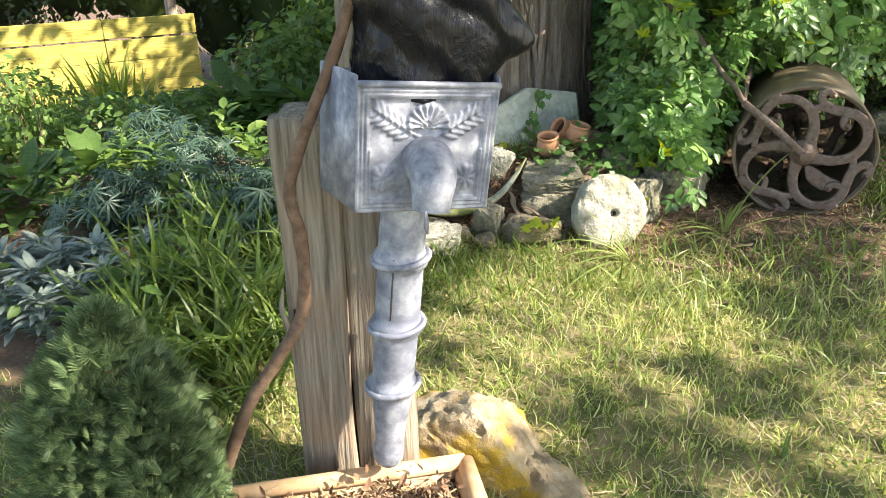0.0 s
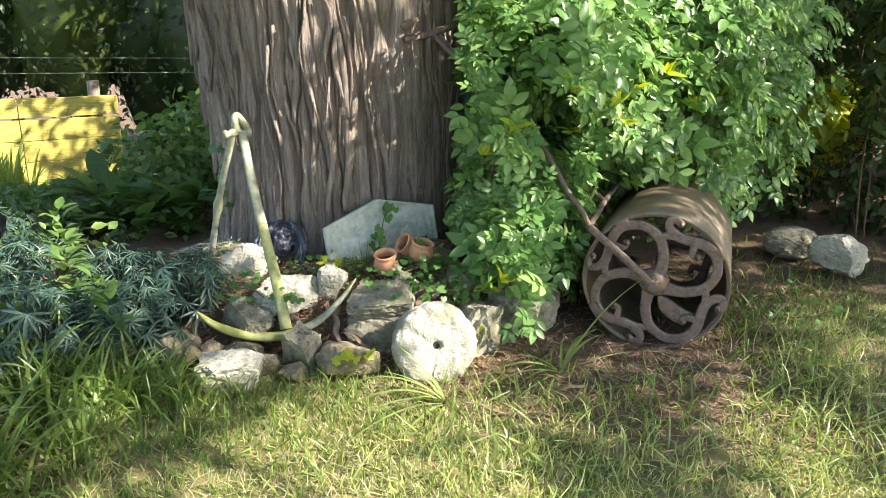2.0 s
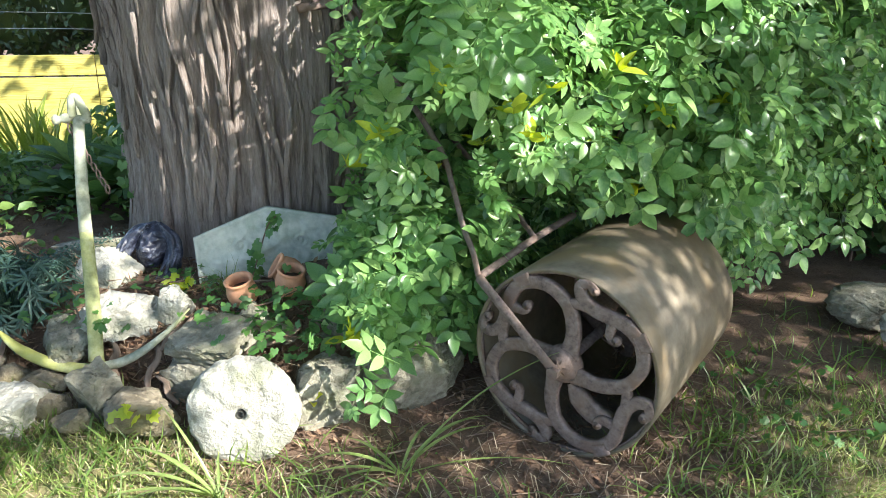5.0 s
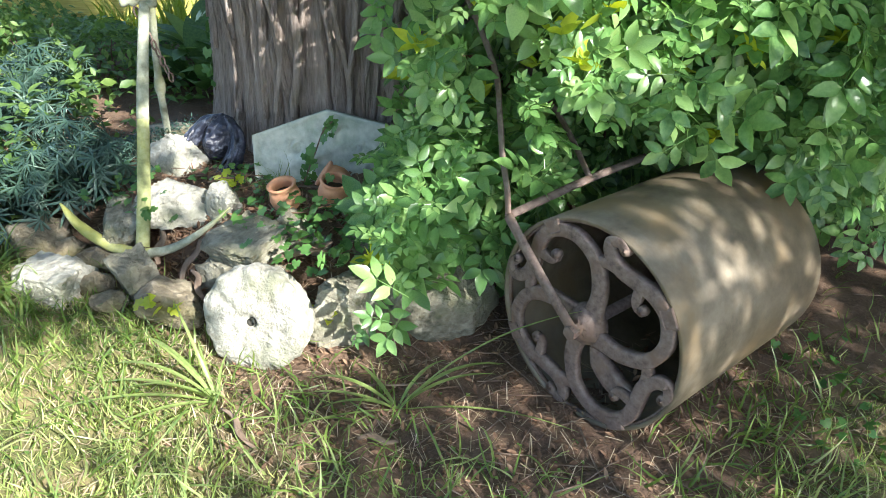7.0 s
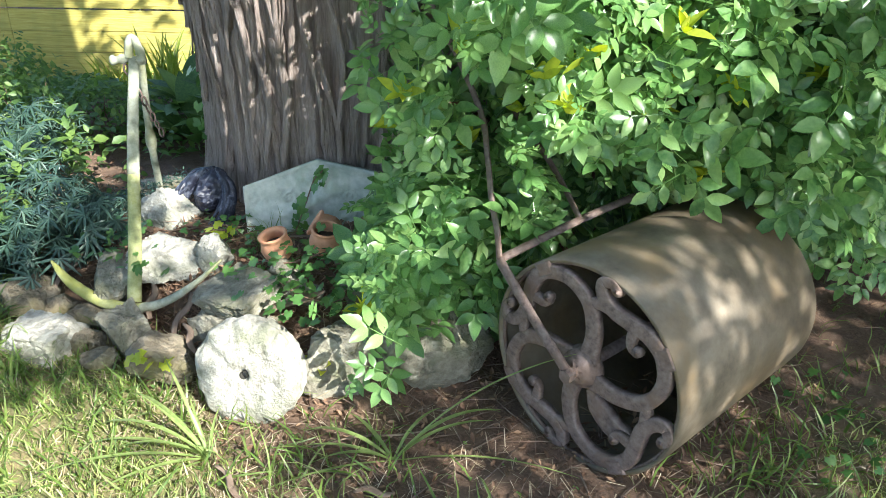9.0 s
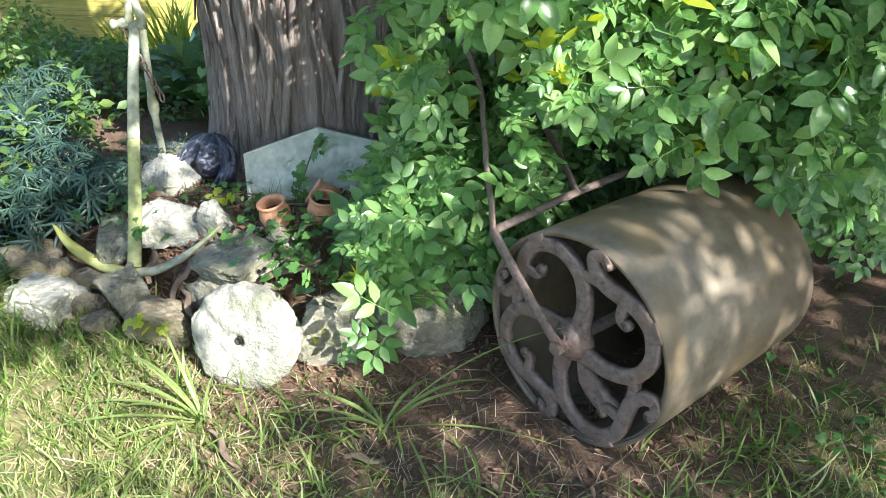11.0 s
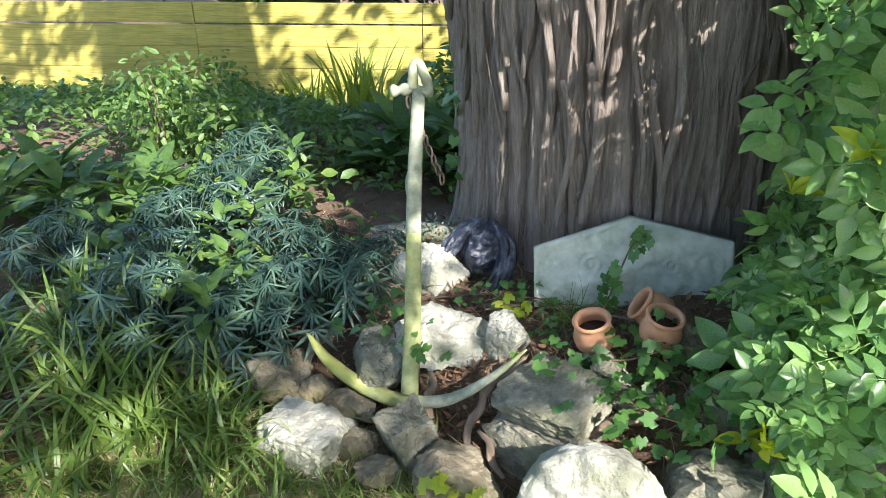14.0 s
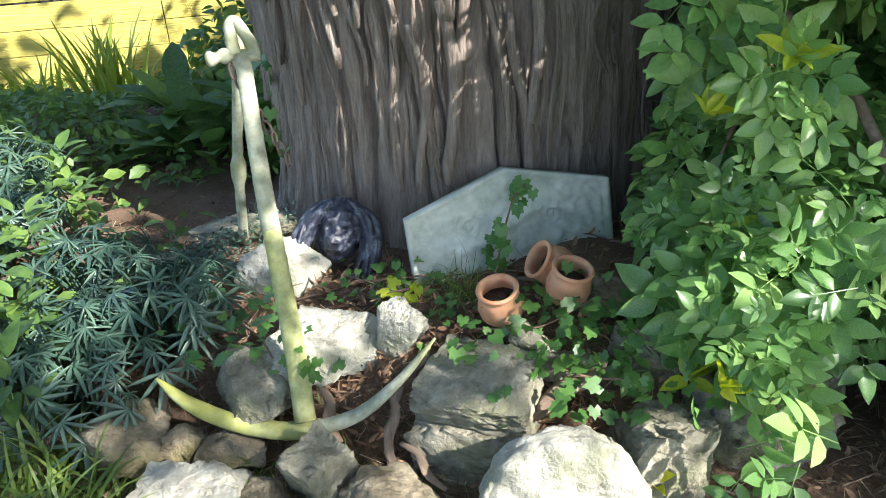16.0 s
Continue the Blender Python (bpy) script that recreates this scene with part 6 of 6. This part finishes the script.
def build_conifer():
    rg = np.random.default_rng(44)
    root = thing("dwarf_conifer", "small dense dark green conifer with upright feathery sprays", "conifer")
    x0, y0 = -0.60, 1.30
    z0 = float(ground(x0, y0))
    v, f = tube([(x0, y0, z0 - 0.05), (x0, y0, z0 + 0.62)], [0.022, 0.006], 8)
    put_mesh("trunk", v, f, STICK, root)
    # a spray: a flat fan of short needles
    tv, tf = [], []
    for k in range(7):
        a = -1.0 + 2.0 * k / 6
        b = np.array((0, math.sin(a) * 0.5, 0.35 + 0.65 * math.cos(a)))
        c = np.array((0, math.sin(a) * 0.12, 0.2))
        s = np.array((0.012, math.cos(a) * 0.035, -math.sin(a) * 0.035))
        n = len(tv)
        tv += [c - s, c + s, b + s * 0.4, b - s * 0.4]
        tf.append((n, n + 1, n + 2, n + 3))
    n = 21000
    lobes = np.array([(0, 0, 0, 1.0), (-0.10, 0.02, -0.10, 0.8), (0.08, -0.05, -0.12, 0.75), (0.02, 0.09, -0.14, 0.7)])
    lb = lobes[rg.integers(0, 4, n)]
    h = rg.uniform(0.02, 1, n)
    a = rg.uniform(0, 2 * np.pi, n)
    r = 0.155 * lb[:, 3] * np.sin(np.pi * np.clip(0.16 + 0.84 * h, 0, 1)) ** 0.7 * rg.uniform(0.55, 1.03, n) * (1 + 0.16 * np.sin(a * 4 + h * 7) * np.sin(h * 17 + a * 2) + rg.normal(0, 0.07, n))
    p = np.stack([x0 + lb[:, 0] + r * np.cos(a), y0 + lb[:, 1] + r * np.sin(a), z0 + h * (0.74 + lb[:, 2])], -1)
    out = np.stack([np.cos(a), np.sin(a), np.full(n, 1.3)], -1) + rg.normal(0, 0.55, (n, 3))
    z = out / np.linalg.norm(out, axis=1)[:, None]
    x = np.cross(z, rg.normal(size=(n, 3)))
    x /= np.linalg.norm(x, axis=1)[:, None]
    rot = np.stack([x, np.cross(z, x), z], -1)
    v, f = scatter(np.array(tv), tf, rot, p, rg.uniform(0.018, 0.042, n))
    put_mesh("foliage", v, f, CONIF, root, kind="stuff")


build_conifer()


def ivy_template():
    pts = [(0, 0)]
    for a, r in ((-2.4, 0.42), (-1.5, 0.58), (-1.05, 0.52), (-0.7, 0.74), (-0.35, 0.64), (0, 1.0), (0.35, 0.64), (0.7, 0.74), (1.05, 0.52), (1.5, 0.58), (2.4, 0.42)):
        pts.append((r * math.cos(a), r * math.sin(a)))
    v = np.array([(x, y, -0.12 * (x * x + y * y)) for x, y in pts])
    f = np.array([(0, k, k + 1) for k in range(1, len(pts) - 1)])
    return v, f


IVYT = ivy_template()


def ivy(label, spots, count, seed, size=(0.018, 0.040), normal=(0, -0.3, 1), jitter=0.1, material=None):
    rg = np.random.default_rng(seed)
    root = thing("ivy", label, "ivy", group="ivy trails")
    path = spline(spots, 40)
    st, sf = tube(path, 0.003, 5)
    put_mesh("vine", st, sf, STICK, root)
    p = path[rg.integers(0, 40, count)] + rg.normal(0, 1, (count, 3)) * np.array((jitter, jitter * 0.7, jitter * 0.25))
    p[:, 2] = np.maximum(p[:, 2], ground(p[:, 0], p[:, 1]) + 0.015)
    nn = np.tile(np.array(normal, float), (count, 1))
    v, f = scatter(*IVYT, leaf_turns(nn / np.linalg.norm(nn[0]), rg, 0.35, 0.5), p, rg.uniform(*size, count))
    put_mesh("leaves", v, f, material or IVY, root, kind="stuff")


ivy("ivy trailing among the clay pots", [(0.50, 3.74, 0.30), (0.66, 3.76, 0.32), (0.80, 3.86, 0.36), (0.92, 3.80, 0.30)], 150, 201)
ivy("ivy creeping over the rockery's middle stones", [(0.62, 3.70, 0.28), (0.78, 3.66, 0.27), (0.9, 3.70, 0.25)], 85, 202)
ivy("ivy growing up the carved slab", [(0.49, 4.0, 0.30), (0.50, 4.06, 0.40), (0.52, 4.10, 0.50), (0.55, 4.12, 0.54)], 26, 203, (0.025, 0.04), (0, -1, 0.4), 0.02)
ivy("ivy on the stones behind the anchor", [(-0.18, 3.70, 0.24), (-0.05, 3.62, 0.26), (0.02, 3.56, 0.25)], 60, 204)
ivy("ivy climbing the trunk's edge", [(-0.36, 4.40, 0.35), (-0.37, 4.44, 0.6), (-0.36, 4.46, 0.85), (-0.34, 4.50, 1.0)], 50, 205, (0.025, 0.05), (-0.4, -1, 0.3), 0.03)
ivy("low ivy and weeds below the slab", [(0.30, 3.90, 0.28), (0.20, 3.95, 0.28), (0.10, 3.92, 0.27), (0.3, 3.98, 0.29)], 80, 206, (0.015, 0.03))
ivy("yellow-green weed leaves in the rockery", [(0.24, 3.80, 0.33), (0.30, 3.82, 0.34), (0.20, 3.78, 0.31)], 16, 207, (0.02, 0.035), (0, -0.3, 1), 0.03, SHOOT_SUNLIT)
ivy("yellow-green leaves at the rockery's foot", [(0.42, 3.26, 0.10), (0.46, 3.27, 0.13)], 8, 208, (0.03, 0.05), (0, -0.6, 1), 0.03, SHOOT_SUNLIT)
ivy("low weeds on the bare earth beyond the roller", [(2.5, 4.4, 0.03), (2.7, 4.3, 0.03), (2.6, 4.0, 0.03), (2.9, 4.1, 0.03)], 60, 209, (0.02, 0.04), (0, -0.3, 1), 0.14)


# ---- unseen trees overhead, added to shade the garden ----
def shade_density(g):
    """How closely the unseen crowns' leaves close over each spot, seen along the sun, with gaps set by hand."""
    x, y = g[:, 0], g[:, 1]
    d = np.array([noise.noise((a * 1.0, b * 1.0, 3.0)) + 0.6 * noise.noise((a * 2.7, b * 2.7, 8.0)) + 0.4 * noise.noise((a * 6.5, b * 6.5, 1.0)) for a, b in g.tolist()])
    d += 0.17 + 0.34 * smooth(0.9, 1.4, x) * smooth(3.1, 3.4, y) + 0.25 * np.exp(-(((x + 0.1) / 0.8) ** 2) - (((y - 4.2) / 0.5) ** 2)) - 0.22 * smooth(-2.0, -3.0, x) * smooth(5.3, 6.3, y) + 0.10 * (1 - smooth(2.9, 3.2, y)) * smooth(0.9, 1.3, y)
    # Rows open or close the unseen crown to set lit or shaded spots.
    for cx, cy, r, k in ((0.60, 3.42, 0.2, 0.42), (-0.19, 3.28, 0.10, 0.45), (0.0, 3.52, 0.25, -0.35), (-1.45, 2.25, 0.35, -0.6), (-1.15, 2.0, 0.25, -0.5), (-1.5, 2.75, 0.4, -0.4), (-1.2, 3.9, 0.5, 0.3), (-0.5, 4.1, 0.12, 0.4), (0.02, 4.29, 0.2, -0.3), (0.30, 2.64, 0.36, 0.9), (0.74, 2.50, 0.34, 0.9), (1.80, 3.08, 0.22, 0.6), (-0.25, 1.85, 0.3, 0.8), (-0.22, 3.84, 0.12, 0.35), (-1.9, 4.8, 0.6, 0.4), (2.2, 2.4, 0.5, 0.3), (1.6, 2.0, 0.5, 0.35), (0.15, 4.65, 0.5, 0.55), (-0.6, 4.9, 0.35, 0.35), (4.0, 7.6, 0.8, 0.8), (2.6, 4.0, 0.35, 0.35), (2.55, 6.5, 0.5, 0.9), (-4.2, 7.9, 0.7, 0.35), (0.20, 3.28, 0.22, -0.45), (-0.40, 3.42, 0.38, -0.5), (-0.5, 2.9, 0.3, 0.25), (0.35, 4.45, 0.35, 0.35), (0.98, 3.85, 0.28, -0.4), (-1.9, 3.9, 0.6, 0.4), (-0.9, 2.3, 0.4, 0.5), (-0.5, 1.5, 0.4, 0.5), (-0.7, 4.75, 0.5, 0.4), (-1.25, 4.95, 0.4, 0.35), (-0.1, 4.5, 0.3, 0.3), (1.05, 2.62, 0.30, 0.6), (0.55, 2.45, 0.45, 0.5), (1.2, 5.8, 0.8, -0.8), (2.3, 5.3, 0.6, -0.5), (1.88, 2.93, 0.30, 0.6), (0.40, 2.80, 0.28, 0.6), (1.03, 3.02, 0.2, 0.5), (-6.0, 11.0, 1.6, -1.1), (-3.5, 11.2, 1.6, -0.8), (0.42, 2.45, 0.30, 0.4), (1.35, 3.25, 0.22, -0.3)):
        d -= k * np.exp(-((x - cx) ** 2 + (y - cy) ** 2) / (r * r))
    d -= 1.1 * smooth(3.4, 5.2, x) + 1.1 * smooth(0.6, -1.2, y)
    return np.clip(smooth(-0.10, 0.10, d), 0.025, 1.0)


def build_canopy():
    rg = np.random.default_rng(45)
    root = thing("tree", "unseen broad-crowned tree added beyond the path walked to shade the lawn", "tree", (7.6, -1.4, 0.0))
    n = 80000
    g = np.stack([rg.uniform(-8, 5, n), rg.uniform(-1, 12, n)], -1)
    g = g[rg.uniform(0, 1.0, n) < shade_density(g)]
    h = rg.uniform(2.9, 4.9, len(g))
    p = np.stack([g[:, 0] + SUN.x / SUN.z * h, g[:, 1] + SUN.y / SUN.z * h, h], -1)
    lv, lf = leaf_shape(0.6, 2, 0.1, 0.1)
    v, f = scatter(lv, lf, turns(len(p), 0.7, rg), p - np.array((7.6, -1.4, 0)), rg.uniform(0.09, 0.16, len(p)))
    put_mesh("crown", v, f, CANOPY, root, kind="stuff")
    v, f = tube(spline([(0, 0, -0.1), (0.1, 0.1, 1.6), (-0.1, 0.2, 3.2), (0.1, 0.3, 5.2)], 30), np.linspace(0.22, 0.06, 30), 16, 1, 0.05)
    put_mesh("trunk", v, f, BARK, root)
    for k in range(6):
        a = 2.0 + k * 0.45
        e = (3.2 * math.cos(a), 3.2 * math.sin(a) + 0.9, 4.3 + 0.9 * math.sin(k * 2.1))
        v, f = tube(spline([(0, 0.2, 2.6 + 0.2 * k), (e[0] * 0.5, e[1] * 0.5, 3.6 + 0.1 * k), e], 16), np.linspace(0.05, 0.01, 16), 8, 1, 0.05)
        put_mesh("limb", v, f, BARK, root)


build_canopy()


def build_conifer_crown():
    """High boughs of the old conifer, part of that tree, unseen and added to dim the sky light."""
    rg = np.random.default_rng(46)
    n = 1100
    a, h = rg.uniform(0, 2 * np.pi, n), rg.uniform(1.5, 6.0, n)
    r = 2.4 * (1 - h / 7) * np.sqrt(rg.uniform(0.05, 1, n))
    p = np.stack([r * np.cos(a), r * np.sin(a), 3.0 + h - 0.25 * r], -1)
    lv, lf = leaf_shape(0.35, 3, 0.1, 0.4)
    v, f = scatter(lv, lf, turns(n, 0.5, rg), p, rg.uniform(0.15, 0.4, n))
    put_mesh("crown", v, f, DARKLEAF, OLD_TREE, kind="stuff")


build_conifer_crown()
near_right = [(3.3, 5.95, 0.30, 0.40, 0.25, 0.35), (3.95, 5.7, 0.35, 0.40, 0.30, 0.42), (3.70, 5.35, 1.05, 0.26, 0.24, 0.45), (3.75, 5.40, 1.55, 0.32, 0.3, 0.40), (4.3, 5.3, 0.45, 0.4, 0.3, 0.45), (3.1, 6.1, 1.35, 0.6, 0.5, 0.75), (3.0, 6.3, 0.5, 0.5, 0.4, 0.5), (4.9, 6.4, 1.6, 0.5, 0.5, 0.8), (4.9, 5.5, 0.8, 0.5, 0.5, 0.9), (3.9, 6.0, 1.7, 0.6, 0.5, 0.5), (2.2, 6.2, 1.2, 0.6, 0.4, 0.9)]
leaf_bush("dark_shrub", "dark glossy shrub beyond the border stones", "shrub", near_right, 9500, DARKLEAF, (0.06, 0.11), RB, stems=12)
# Bright leaf colour here imitates sun shining through the bush.
sunny = [(4.35, 7.5, 0.5, 0.5, 0.3, 0.5), (4.0, 7.3, 0.35, 0.4, 0.3, 0.4), (3.25, 6.15, 0.62, 0.22, 0.15, 0.35), (3.6, 6.1, 0.8, 0.22, 0.15, 0.35)]
leaf_bush("sunlit_bush", "bush glimpsed through the hedge, sunlight put into its bright yellow-green leaf colour", "shrub", sunny, 2600, SHOOT_SUNLIT, (0.08, 0.14), RB, stems=4)
